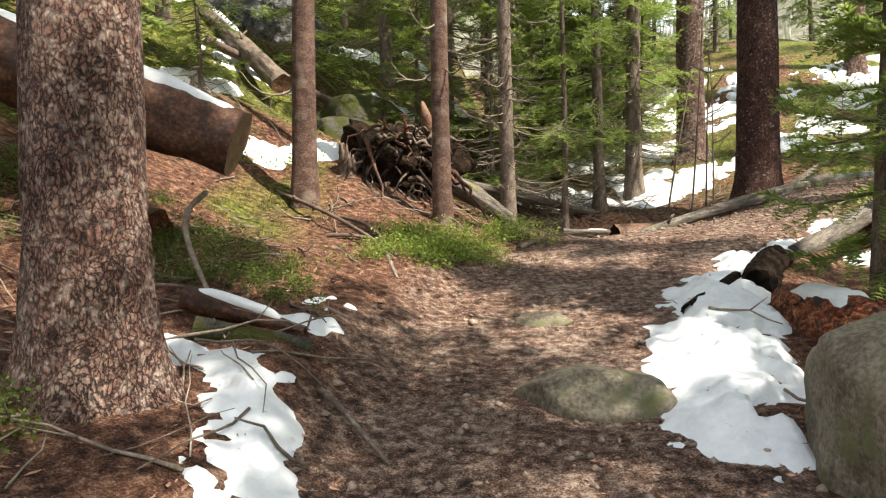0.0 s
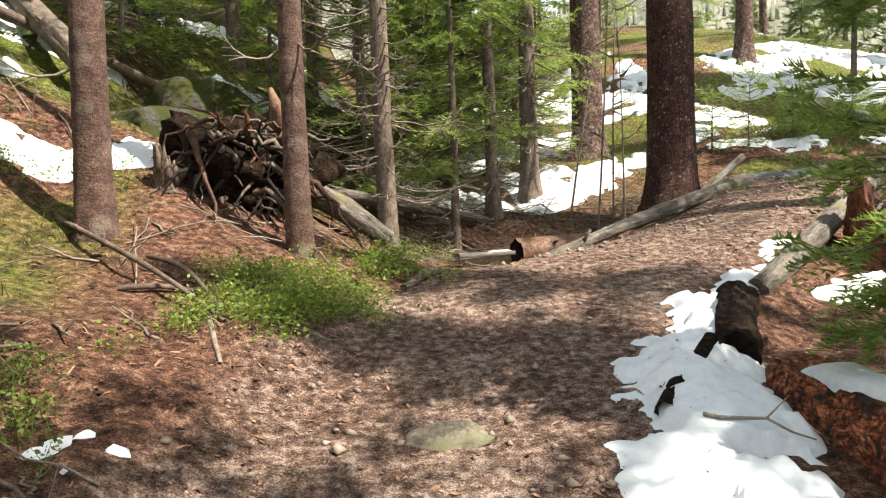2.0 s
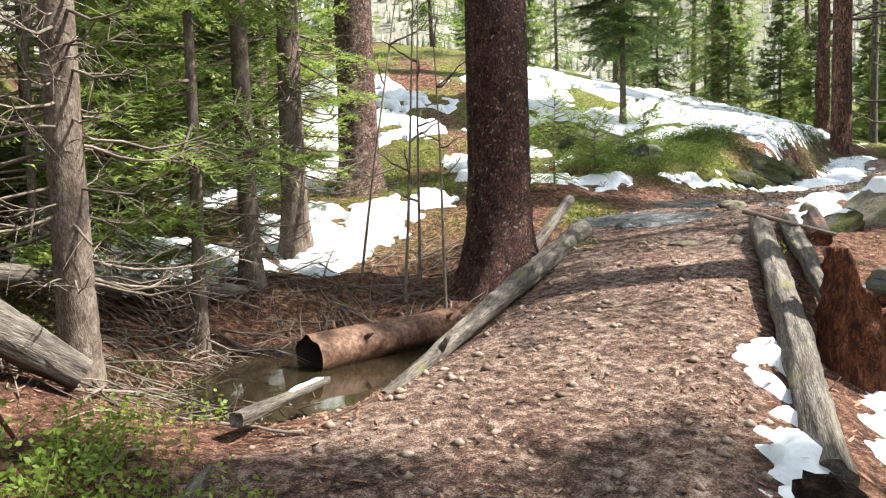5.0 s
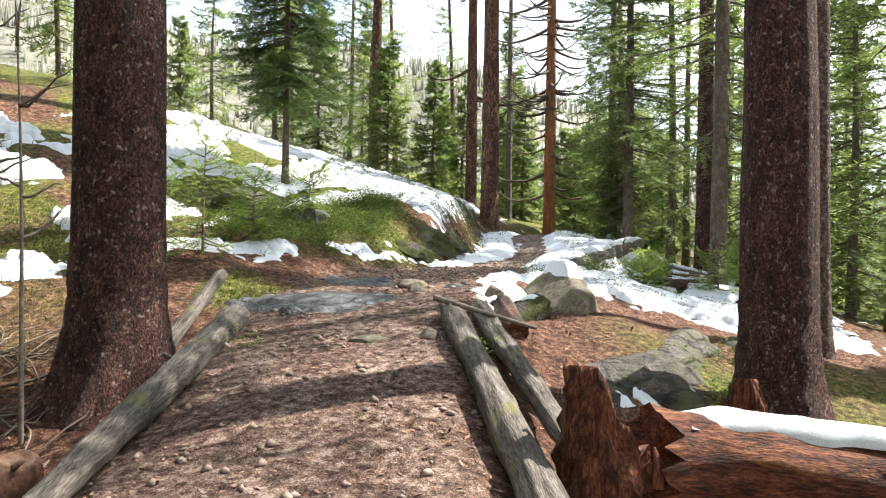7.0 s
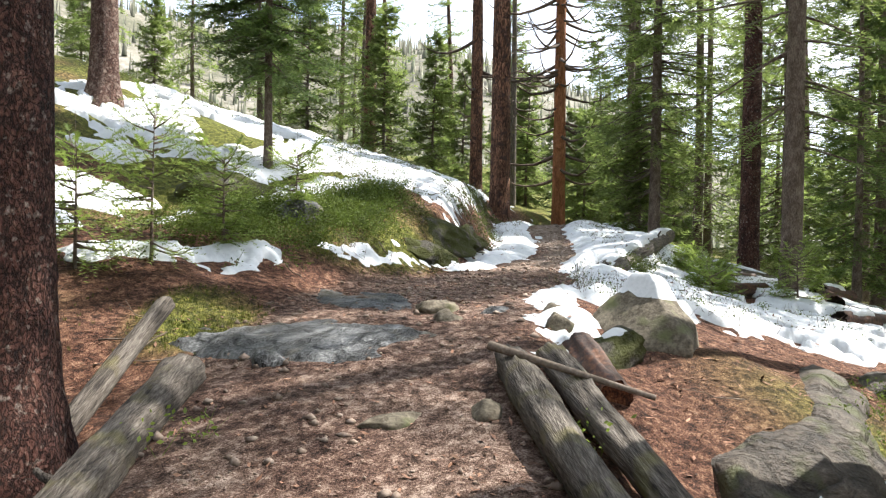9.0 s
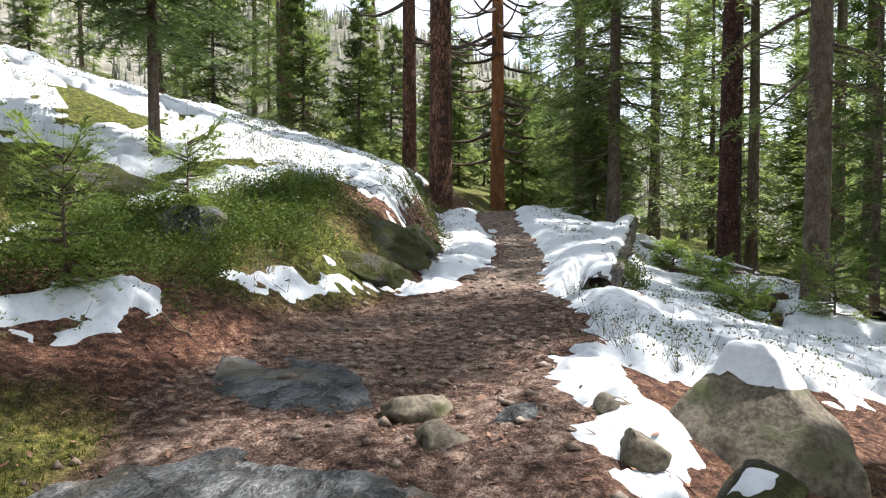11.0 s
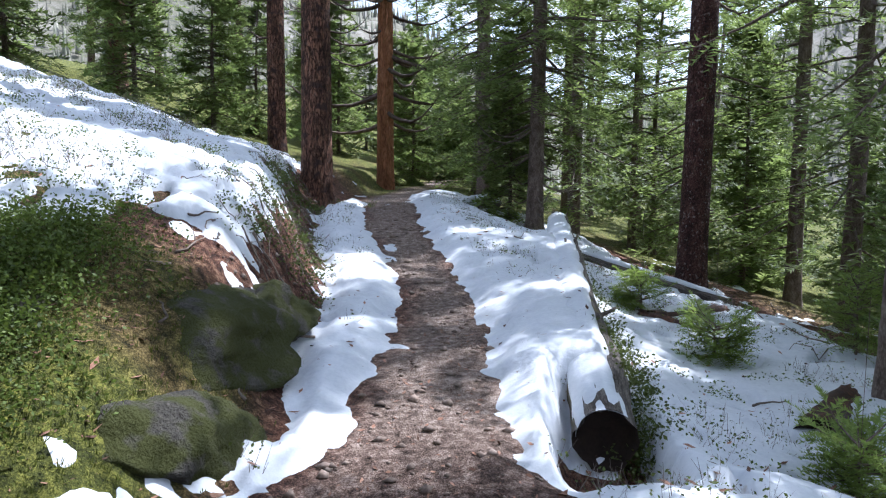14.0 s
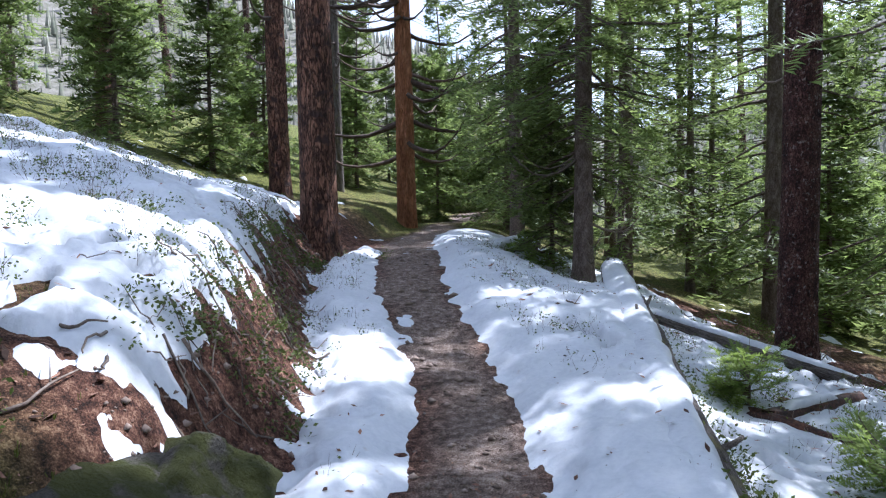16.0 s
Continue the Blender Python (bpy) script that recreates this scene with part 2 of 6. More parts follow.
def ground_material():
    """Trail dirt, needle litter and moss, mixed by the sheet's own zones."""
    m = bpy.data.materials.new("forest_ground")
    m.use_nodes = True
    n, l = m.node_tree.nodes, m.node_tree.links
    b = n["Principled BSDF"]
    co = n.new("ShaderNodeTexCoord")

    def tex(scale, detail=8, rough=0.65):
        t = n.new("ShaderNodeTexNoise")
        t.inputs["Scale"].default_value, t.inputs["Detail"].default_value, t.inputs["Roughness"].default_value = scale, detail, rough
        l.new(co.outputs["Object"], t.inputs["Vector"])
        return t.outputs["Fac"]

    def ramp(fac, stops):
        r = n.new("ShaderNodeValToRGB")
        e = r.color_ramp.elements
        while len(e) < len(stops):
            e.new(0.5)
        for s, (p, c) in zip(e, stops):
            s.position, s.color = p, (*c, 1)
        l.new(fac, r.inputs["Fac"])
        return r.outputs["Color"]

    def blend(f, a, c):
        x = n.new("ShaderNodeMixRGB")
        l.new(f, x.inputs[0])
        l.new(a, x.inputs[1])
        l.new(c, x.inputs[2])
        return x.outputs["Color"]

    def zone(name):
        a = n.new("ShaderNodeAttribute")
        a.attribute_name = name
        return a.outputs["Fac"]

    coarse, mid, grain = tex(1.7), tex(16), tex(95, 6, 0.75)
    summed = n.new("ShaderNodeMath")
    summed.operation = "MULTIPLY_ADD"
    summed.inputs[1].default_value = 0.5
    l.new(grain, summed.inputs[0])
    hm = n.new("ShaderNodeMath")
    hm.operation = "MULTIPLY"
    hm.inputs[1].default_value = 0.5
    l.new(mid, hm.inputs[0])
    l.new(hm.outputs[0], summed.inputs[2])
    dirt = ramp(summed.outputs[0], [(0.42, (0.016, 0.009, 0.006)), (0.475, (0.08, 0.043, 0.031)), (0.53, (0.16, 0.095, 0.07)), (0.59, (0.38, 0.28, 0.22))])
    pale = ramp(summed.outputs[0], [(0.41, (0.03, 0.017, 0.012)), (0.5, (0.17, 0.108, 0.08)), (0.59, (0.44, 0.34, 0.28))])
    litter = ramp(summed.outputs[0], [(0.41, (0.012, 0.007, 0.005)), (0.475, (0.068, 0.03, 0.019)), (0.535, (0.15, 0.07, 0.043)), (0.6, (0.33, 0.2, 0.13))])
    moss = ramp(summed.outputs[0], [(0.4, (0.018, 0.022, 0.005)), (0.5, (0.08, 0.088, 0.016)), (0.6, (0.24, 0.235, 0.045))])
    worn = n.new("ShaderNodeMapRange")
    worn.inputs["From Min"].default_value, worn.inputs["From Max"].default_value = 0.42, 0.62
    l.new(coarse, worn.inputs["Value"])
    gravel = ramp(summed.outputs[0], [(0.38, (0.045, 0.031, 0.023)), (0.5, (0.2, 0.145, 0.112)), (0.62, (0.46, 0.38, 0.32))])
    col = blend(zone("trail"), litter, blend(zone("gravel"), blend(worn.outputs["Result"], dirt, pale), gravel))
    col = blend(zone("moss"), col, moss)
    l.new(col, b.inputs["Base Color"])
    b.inputs["Roughness"].default_value, b.inputs["Specular IOR Level"].default_value = 0.92, 0.2
    bp = n.new("ShaderNodeBump")
    bp.inputs["Strength"].default_value, bp.inputs["Distance"].default_value = 1.0, 0.04
    l.new(summed.outputs[0], bp.inputs["Height"])
    l.new(bp.outputs["Normal"], b.inputs["Normal"])
    return m


GROUND = ground_material()


# ---- mesh helpers ----
def mesh_from(name, verts, faces, mat, shade=True):
    """One mesh object from vertex and face arrays (faces: an array of triangles or quads, or a list)."""
    me = bpy.data.meshes.new(name)
    if isinstance(faces, np.ndarray):
        k = faces.shape[1]
        me.vertices.add(len(verts))
        me.vertices.foreach_set("co", np.asarray(verts, dtype=np.float32).ravel())
        me.loops.add(faces.size)
        me.loops.foreach_set("vertex_index", faces.astype(np.int32).ravel())
        me.polygons.add(len(faces))
        me.polygons.foreach_set("loop_start", np.arange(0, faces.size, k, dtype=np.int32))
        me.update(calc_edges=True)
    else:
        me.from_pydata([tuple(v) for v in verts], [], faces)
    if shade:
        me.polygons.foreach_set("use_smooth", np.ones(len(me.polygons), dtype=bool))
    me.materials.append(mat)
    return new(name, me)


def part(name, verts, faces, mat, parent, label="", shade=True):
    ob = mesh_from(name, verts, faces, mat, shade)
    ob.parent = parent
    if label:
        tagged(ob, label)
    return ob


def thing(name, place, label, category, group="", turn=0.0):
    ob = new(name)
    ob.empty_display_size = 0.2
    ob.matrix_basis = pose(*place, 0, 0, turn)
    return tagged(ob, label, category, group)


class Soup:
    """Collects tubes and triangles into one mesh."""

    def __init__(self):
        self.v, self.f, self.n = [], [], 0

    def add(self, v, f):
        self.v.append(np.asarray(v, float))
        self.f.extend([tuple(i + self.n for i in q) for q in f])
        self.n += len(v)

    def tube(self, pts, radii, seg=6, cap=True):
        v, f = tube(pts, radii, seg, cap)
        self.add(v, f)

    def out(self):
        return np.concatenate(self.v), self.f


def tube(pts, radii, seg=6, cap=True, wobble=None):
    pts, radii = np.asarray(pts, float), np.asarray(radii, float)
    tan = np.gradient(pts, axis=0)
    tan /= np.maximum(np.linalg.norm(tan, axis=1), 1e-9)[:, None]
    ref = np.eye(3)[np.argmin(np.abs(tan).max(0))] + np.array((0.013, 0.017, 0.011))
    a = np.cross(tan, ref)
    a /= np.maximum(np.linalg.norm(a, axis=1), 1e-6)[:, None]
    b = np.cross(tan, a)
    ang = np.linspace(0, 2 * np.pi, seg, endpoint=False)
    r = radii[:, None] * np.ones(seg)
    if wobble is not None:
        r = r * wobble(np.arange(len(pts))[:, None], ang[None, :])
    v = pts[:, None, :] + r[..., None] * (np.cos(ang)[None, :, None] * a[:, None, :] + np.sin(ang)[None, :, None] * b[:, None, :])
    k = len(pts)
    f = [(i * seg + j, i * seg + (j + 1) % seg, (i + 1) * seg + (j + 1) % seg, (i + 1) * seg + j) for i in range(k - 1) for j in range(seg)]
    v = v.reshape(-1, 3)
    if cap:
        f.append(tuple(range(seg))[::-1])
        f.append(tuple((k - 1) * seg + j for j in range(seg)))
    return v, f


def unit(v):
    return v / np.maximum(np.linalg.norm(v, axis=-1, keepdims=True), 1e-9)



# ---- lie of the land ----
def smooth(a, b, v):
    t = np.clip((v - a) / (b - a), 0.0, 1.0)
    return t * t * (3 - 2 * t)


def lattice(ix, iy, seed):
    h = np.sin(ix * 127.1 + iy * 311.7 + seed * 74.7) * 43758.5453
    return h - np.floor(h)


def noise2(x, y, scale, seed=0):
    """Smooth value noise, 0 to 1, with cells of the given size in metres."""
    u, v = np.asarray(x, float) / scale + 511.3, np.asarray(y, float) / scale + 257.9
    iu, iv = np.floor(u), np.floor(v)
    fu, fv = u - iu, v - iv
    fu, fv = fu * fu * (3 - 2 * fu), fv * fv * (3 - 2 * fv)
    a, b = lattice(iu, iv, seed), lattice(iu + 1, iv, seed)
    c, d = lattice(iu, iv + 1, seed), lattice(iu + 1, iv + 1, seed)
    return (a * (1 - fu) + b * fu) * (1 - fv) + (c * (1 - fu) + d * fu) * fv


def fbm(x, y, scale, seed=0, octaves=3):
    total, amp, norm = 0.0, 1.0, 0.0
    for k in range(octaves):
        total = total + amp * (noise2(x, y, scale / 2 ** k, seed + 7 * k) - 0.5)
        norm += amp
        amp *= 0.5
    return 2 * total / norm


# the trail's middle line: x, y, z, then the rise of the bank on its left, the slope beyond, the drop on its right, the slope beyond
TRAIL = np.array([
    (-0.4, -14.0, -1.9, 0.25, 0.12, 0.00, -0.05),
    (-0.2, -3.0, -0.42, 0.25, 0.12, 0.00, -0.02),
    (-0.1, 0.2, 0.03, 0.25, 0.14, 0.03, -0.02),
    (0.3, 3.0, 0.36, 0.22, 0.16, 0.03, -0.03),
    (0.8, 5.7, 0.66, 0.15, 0.16, -0.03, -0.06),
    (1.9, 7.5, 0.98, 0.00, 0.12, -0.12, -0.12),
    (3.6, 8.9, 1.27, -0.22, 0.10, -0.25, -0.16),
    (5.3, 10.0, 1.60, -0.20, 0.12, -0.35, -0.16),
    (7.5, 11.1, 1.95, 0.03, 0.19, -0.30, -0.17),
    (9.6, 11.6, 2.10, 0.16, 0.24, -0.16, -0.20),
    (12.2, 12.1, 2.20, 0.46, 0.29, -0.12, -0.22),
    (14.8, 12.8, 2.36, 0.72, 0.29, -0.15, -0.24),
    (17.4, 14.1, 2.74, 0.62, 0.30, -0.15, -0.26),
    (19.6, 14.9, 2.92, 0.55, 0.30, -0.15, -0.26),
    (24.0, 16.2, 2.95, 0.40, 0.28, -0.15, -0.26),
    (45.0, 20.0, 3.20, 0.30, 0.24, -0.15, -0.20),
])


def dense_line():
    s = np.arange(len(TRAIL), dtype=float)
    fine = np.linspace(0, len(TRAIL) - 1, 361)
    cols = []
    for k in range(TRAIL.shape[1]):
        v = TRAIL[:, k]
        m = np.gradient(v)
        i = np.minimum(fine.astype(int), len(TRAIL) - 2)
        t = fine - i
        cols.append((2 * t**3 - 3 * t**2 + 1) * v[i] + (t**3 - 2 * t**2 + t) * m[i] + (3 * t**2 - 2 * t**3) * v[i + 1] + (t**3 - t**2) * m[i + 1])
    return np.stack(cols, 1)


LINE = dense_line()


def along(x, y):
    """Distance to the trail's middle line (left positive) and the trail's values there."""
    x, y = np.asarray(x, float), np.asarray(y, float)
    shape = x.shape
    xf, yf = x.ravel(), y.ravel()
    side, vals = np.empty(xf.size), np.empty((xf.size, 5))
    tangent = np.gradient(LINE[:, :2], axis=0)
    tangent /= np.linalg.norm(tangent, axis=1)[:, None]
    for a in range(0, xf.size, 20000):
        b = min(a + 20000, xf.size)
        dx, dy = xf[a:b, None] - LINE[None, :, 0], yf[a:b, None] - LINE[None, :, 1]
        d2 = dx * dx + dy * dy
        i = d2.argmin(1)
        r = np.arange(b - a)
        sgn = np.sign(tangent[i, 0] * dy[r, i] - tangent[i, 1] * dx[r, i])
        side[a:b] = np.sqrt(d2[r, i]) * np.where(sgn == 0, 1, sgn)
        w = 1.0 / (d2 + 0.3) ** 3
        w /= w.sum(1)[:, None]
        vals[a:b] = w @ LINE[:, 2:7]
    return side.reshape(shape), vals.reshape(shape + (5,))


def blob(x, y, cx, cy, rx, ry, turn=0.0):
    c, s = math.cos(radians(turn)), math.sin(radians(turn))
    u, v = (x - cx) * c + (y - cy) * s, -(x - cx) * s + (y - cy) * c
    return np.exp(-(u / rx) ** 2 - (v / ry) ** 2)


def ground(x, y):
    x, y = np.asarray(x, float), np.asarray(y, float)
    side, v = along(x, y)
    left, right = np.maximum(side, 0), np.maximum(-side, 0)
    edge = np.interp(x, [9.5, 11.5, 13, 18, 21], [0.75, 0.72, 1.0, 1.05, 0.75])
    z = v[..., 0]
    z = z + v[..., 1] * smooth(edge - 0.05, edge + 0.65, left) + v[..., 2] * np.clip(left - edge - 0.3, 0, 30)
    z = z + v[..., 3] * smooth(edge, edge + 1.0, right) + v[..., 4] * np.clip(right - edge - 0.5, 0, 45)
    z = z - 0.14 * np.clip(left - 26, 0, 60)
    # steep wooded hillside behind the uprooted stump and above the sawn log
    z = z + 0.42 * np.clip(y - 11.0, 0, 14) * smooth(2.2, -1.0, x) + 0.35 * np.clip(-1.7 - x, 0, 6) * smooth(4.2, 6.0, y)
    # the steep bank over the upper trail, and the snowy slope rising behind it
    z = z + 0.2 * smooth(0.95, 1.9, left) * (1 - 0.9 * smooth(2.5, 3.6, left) * (1 - smooth(12.0, 13.5, x))) * smooth(7.5, 9.5, x) * smooth(20.5, 17.0, x)
    z = z + 0.19 * np.clip(left - 3.9, 0, 4.5) * smooth(5.0, 7.5, x) * (1 - 0.6 * smooth(12.0, 14.0, x))
    # hillside behind the uprooted stump, stream gully, knolls
    z = z + 1.5 * blob(x, y, -3.5, 12.5, 4.0, 4.5) + 0.35 * blob(x, y, -1.2, 9.6, 1.2, 1.4)
    z = z - 0.62 * blob(x, y, 2.4, 10.7, 1.9, 1.1, 25) - 0.30 * blob(x, y, 2.5, 13.5, 2.5, 2.0) - 0.25 * blob(x, y, -0.3, 11.5, 1.5, 1.0, -30)
    z = z + 0.28 * blob(x, y, 8.0, 9.0, 1.6, 0.9, 20) - 0.16 * blob(x, y, 11.68, 11.0, 0.4, 0.3)
    # the ground drops away below the long log that holds the upper trail's edge
    below = (x - 12.05) * 0.147 - (y - 11.13) * 0.989
    z = z - 0.2 * smooth(0.0, 0.3, below) * smooth(11.6, 12.3, x) * smooth(20.5, 19.0, x) * smooth(2.5, 0.6, below)
    z = z - 0.26 * smooth(0.36, 0.16, np.abs(below)) * smooth(11.2, 11.8, x) * smooth(13.0, 12.5, x)
    wild = smooth(0.6, 2.2, np.abs(side))
    z = z + 0.18 * wild * fbm(x, y, 2.6, 3) + 0.05 * smooth(0.5, 1.2, np.abs(side)) * fbm(x, y, 0.6, 11)
    z = z + 0.025 * fbm(x, y, 0.9, 5) + 0.012 * fbm(x, y, 0.22, 9, 2)
    far = smooth(30, 90, np.hypot(x - 6, y - 8))
    return z + far * 3.0 * fbm(x, y, 40, 21)


def ground_at(x, y):
    return float(ground(np.array([x]), np.array([y]))[0])



# ---- ground, snow, water, far mountains ----
def stops(lo, hi, step, reach):
    mid = np.arange(lo, hi, step)
    grow, v, s = [], 0.0, step
    while v < reach:
        s *= 1.09
        v += s
        grow.append(v)
    grow = np.array(grow)
    return np.concatenate([lo - grow[::-1], mid, mid[-1] + grow])


def sheet(xs, ys, z, keep=None):
    X, Y = np.meshgrid(xs, ys)
    v = np.stack([X, Y, z], -1).reshape(-1, 3)
    w = len(xs)
    i = np.arange(len(ys) - 1)[:, None] * w + np.arange(w - 1)[None, :]
    f = np.stack([i, i + 1, i + w + 1, i + w], -1).reshape(-1, 4)
    if keep is not None:
        k = keep.ravel()
        f = f[k[f].any(1)]
        used, back_to = np.unique(f, return_inverse=True)
        v, f = v[used], back_to.reshape(-1, 4)
    return v, f


def trail_half(x):
    """Half the trodden width: broad at first, a narrow strip between the snow later on."""
    return np.interp(x, [-5, 0, 4, 8, 10, 11.5, 15, 19, 24], [1.0, 1.05, 0.95, 1.0, 0.85, 0.4, 0.27, 0.38, 0.4])


def moss_zone(x, y):
    side, _ = along(x, y)
    z = smooth(0.3, 0.8, blob(x, y, 10.4, 13.4, 1.9, 0.95, 10)) + smooth(0.3, 0.7, blob(x, y, 6.75, 12.15, 0.8, 0.4, 20))
    z = z + smooth(0.4, 0.8, blob(x, y, 10.8, 15.2, 2.6, 0.7, 12)) + smooth(0.3, 0.8, blob(x, y, -1.1, 10.6, 1.3, 0.9))
    z = z + smooth(0.4, 0.9, blob(x, y, 0.3, 7.4, 1.1, 0.8)) * 0.6 + smooth(0.52, 0.66, noise2(x, y, 2.2, 41)) * smooth(1.6, 3.0, np.abs(side)) * 0.75 * (1 - 0.9 * np.clip(1.5 * blob(x, y, 2.6, 11.6, 2.6, 2.4), 0, 1))
    z = z + 0.9 * smooth(2.8, 4.2, side) * smooth(4, 6, x) * smooth(0.3, 0.55, noise2(x, y, 0.9, 45))
    z = z + 0.9 * smooth(2.5, 4.0, side) * smooth(10, 13, x) + 0.9 * smooth(4.5, 7, -side) * smooth(9, 13, x) + smooth(21, 25, x)
    z = z + smooth(0.35, 0.6, noise2(x, y, 1.1, 44)) * smooth(9.6, 10.6, y) * smooth(1.6, 0.2, x)
    z = z + 0.8 * smooth(0.45, 0.65, noise2(x, y, 0.8, 46)) * smooth(-0.9, -1.6, x) * smooth(5.8, 6.8, y)
    z = z * (0.4 + 1.1 * noise2(x, y, 0.35, 43))
    return np.clip(z, 0, 1)


gx, gy = stops(-4.0, 21.5, 0.075, 700), stops(-1.5, 17.0, 0.075, 700)
GX, GY = np.meshgrid(gx, gy)
GZ = ground(GX, GY)
gv, gf = sheet(gx, gy, GZ)
floor = tagged(mesh_from("ground", gv, gf, GROUND), "brown dirt trail and needle litter on a forest slope", "ground", kind="structure")
side_all, _ = along(GX, GY)
wobble = 0.22 * fbm(GX, GY, 0.8, 31)
trodden = 1 - smooth(-0.12, 0.22, np.abs(side_all) - trail_half(GX) + wobble)
for zone_name, value in (("gravel", smooth(10.5, 12.5, GX)), ("trail", trodden), ("moss", moss_zone(GX, GY) * (1 - trodden))):
    layer = floor.data.attributes.new(zone_name, "FLOAT", "POINT")
    layer.data.foreach_set("value", value.ravel().astype(np.float32))


def capsule(x, y, ax, ay, bx, by, r):
    """How deep inside a rounded strip a place lies, in metres."""
    dx, dy = bx - ax, by - ay
    t = np.clip(((x - ax) * dx + (y - ay) * dy) / max(dx * dx + dy * dy, 1e-6), 0, 1)
    return r - np.hypot(x - ax - t * dx, y - ay - t * dy)


# strips of snow left lying beside the lower trail: both ends and the radius
STRIPS = [
    (2.75, 6.75, 2.0, 5.75, 0.38), (2.02, 5.6, 1.62, 4.4, 0.5), (1.55, 4.2, 1.36, 3.6, 0.44), (0.98, 3.55, 1.5, 3.35, 0.17),
    (2.7, 6.8, 4.4, 8.15, 0.2), (4.0, 7.2, 5.2, 7.9, 0.22),
    (-1.62, 4.12, -1.05, 3.85, 0.2), (-1.05, 3.85, -0.8, 3.2, 0.25), (-0.82, 3.2, -0.85, 2.6, 0.24), (-2.5, 3.3, -2.0, 2.8, 0.26), (-1.8, 2.5, -1.5, 2.4, 0.12),
    (-0.98, 4.55, -0.66, 4.75, 0.2), (-1.0, 5.22, -0.72, 5.1, 0.22), (-1.5, 4.75, -1.0, 4.6, 0.05),
    (-1.5, 9.05, -1.0, 9.4, 0.33), (-3.0, 11.5, -2.2, 11.8, 0.4), (1.6, 12.8, 2.6, 13.3, 0.75), (-5, 15, -3, 15.5, 0.8), (3.2, 15.6, 4.6, 16.3, 0.6), (0.0, 15.6, 1.3, 16.2, 0.5), (-1.0, 12.6, -0.2, 12.9, 0.35), (-1.9, 8.7, -2.4, 9.1, 0.35), (-3.3, 9.9, -2.7, 10.3, 0.3), (-4.2, 12.9, -3.4, 13.3, 0.3), (-1.6, 14.2, -1.0, 14.5, 0.3), (1.0, 11.6, 1.7, 12.4, 0.34),
    (6.9, 13.6, 8.2, 13.1, 0.33), (7.7, 12.9, 8.2, 13.0, 0.2), (9.3, 13.0, 10.6, 12.75, 0.2), (10.7, 12.72, 11.9, 12.6, 0.17), (9.4, 13.75, 9.7, 13.9, 0.14), (8.2, 10.15, 9.1, 10.5, 0.26), (6.6, 8.6, 7.3, 8.2, 0.24), (5.6, 7.7, 6.4, 7.9, 0.3), (8.0, 10.05, 8.5, 10.2, 0.3), (7.2, 9.75, 7.7, 9.95, 0.16),
]


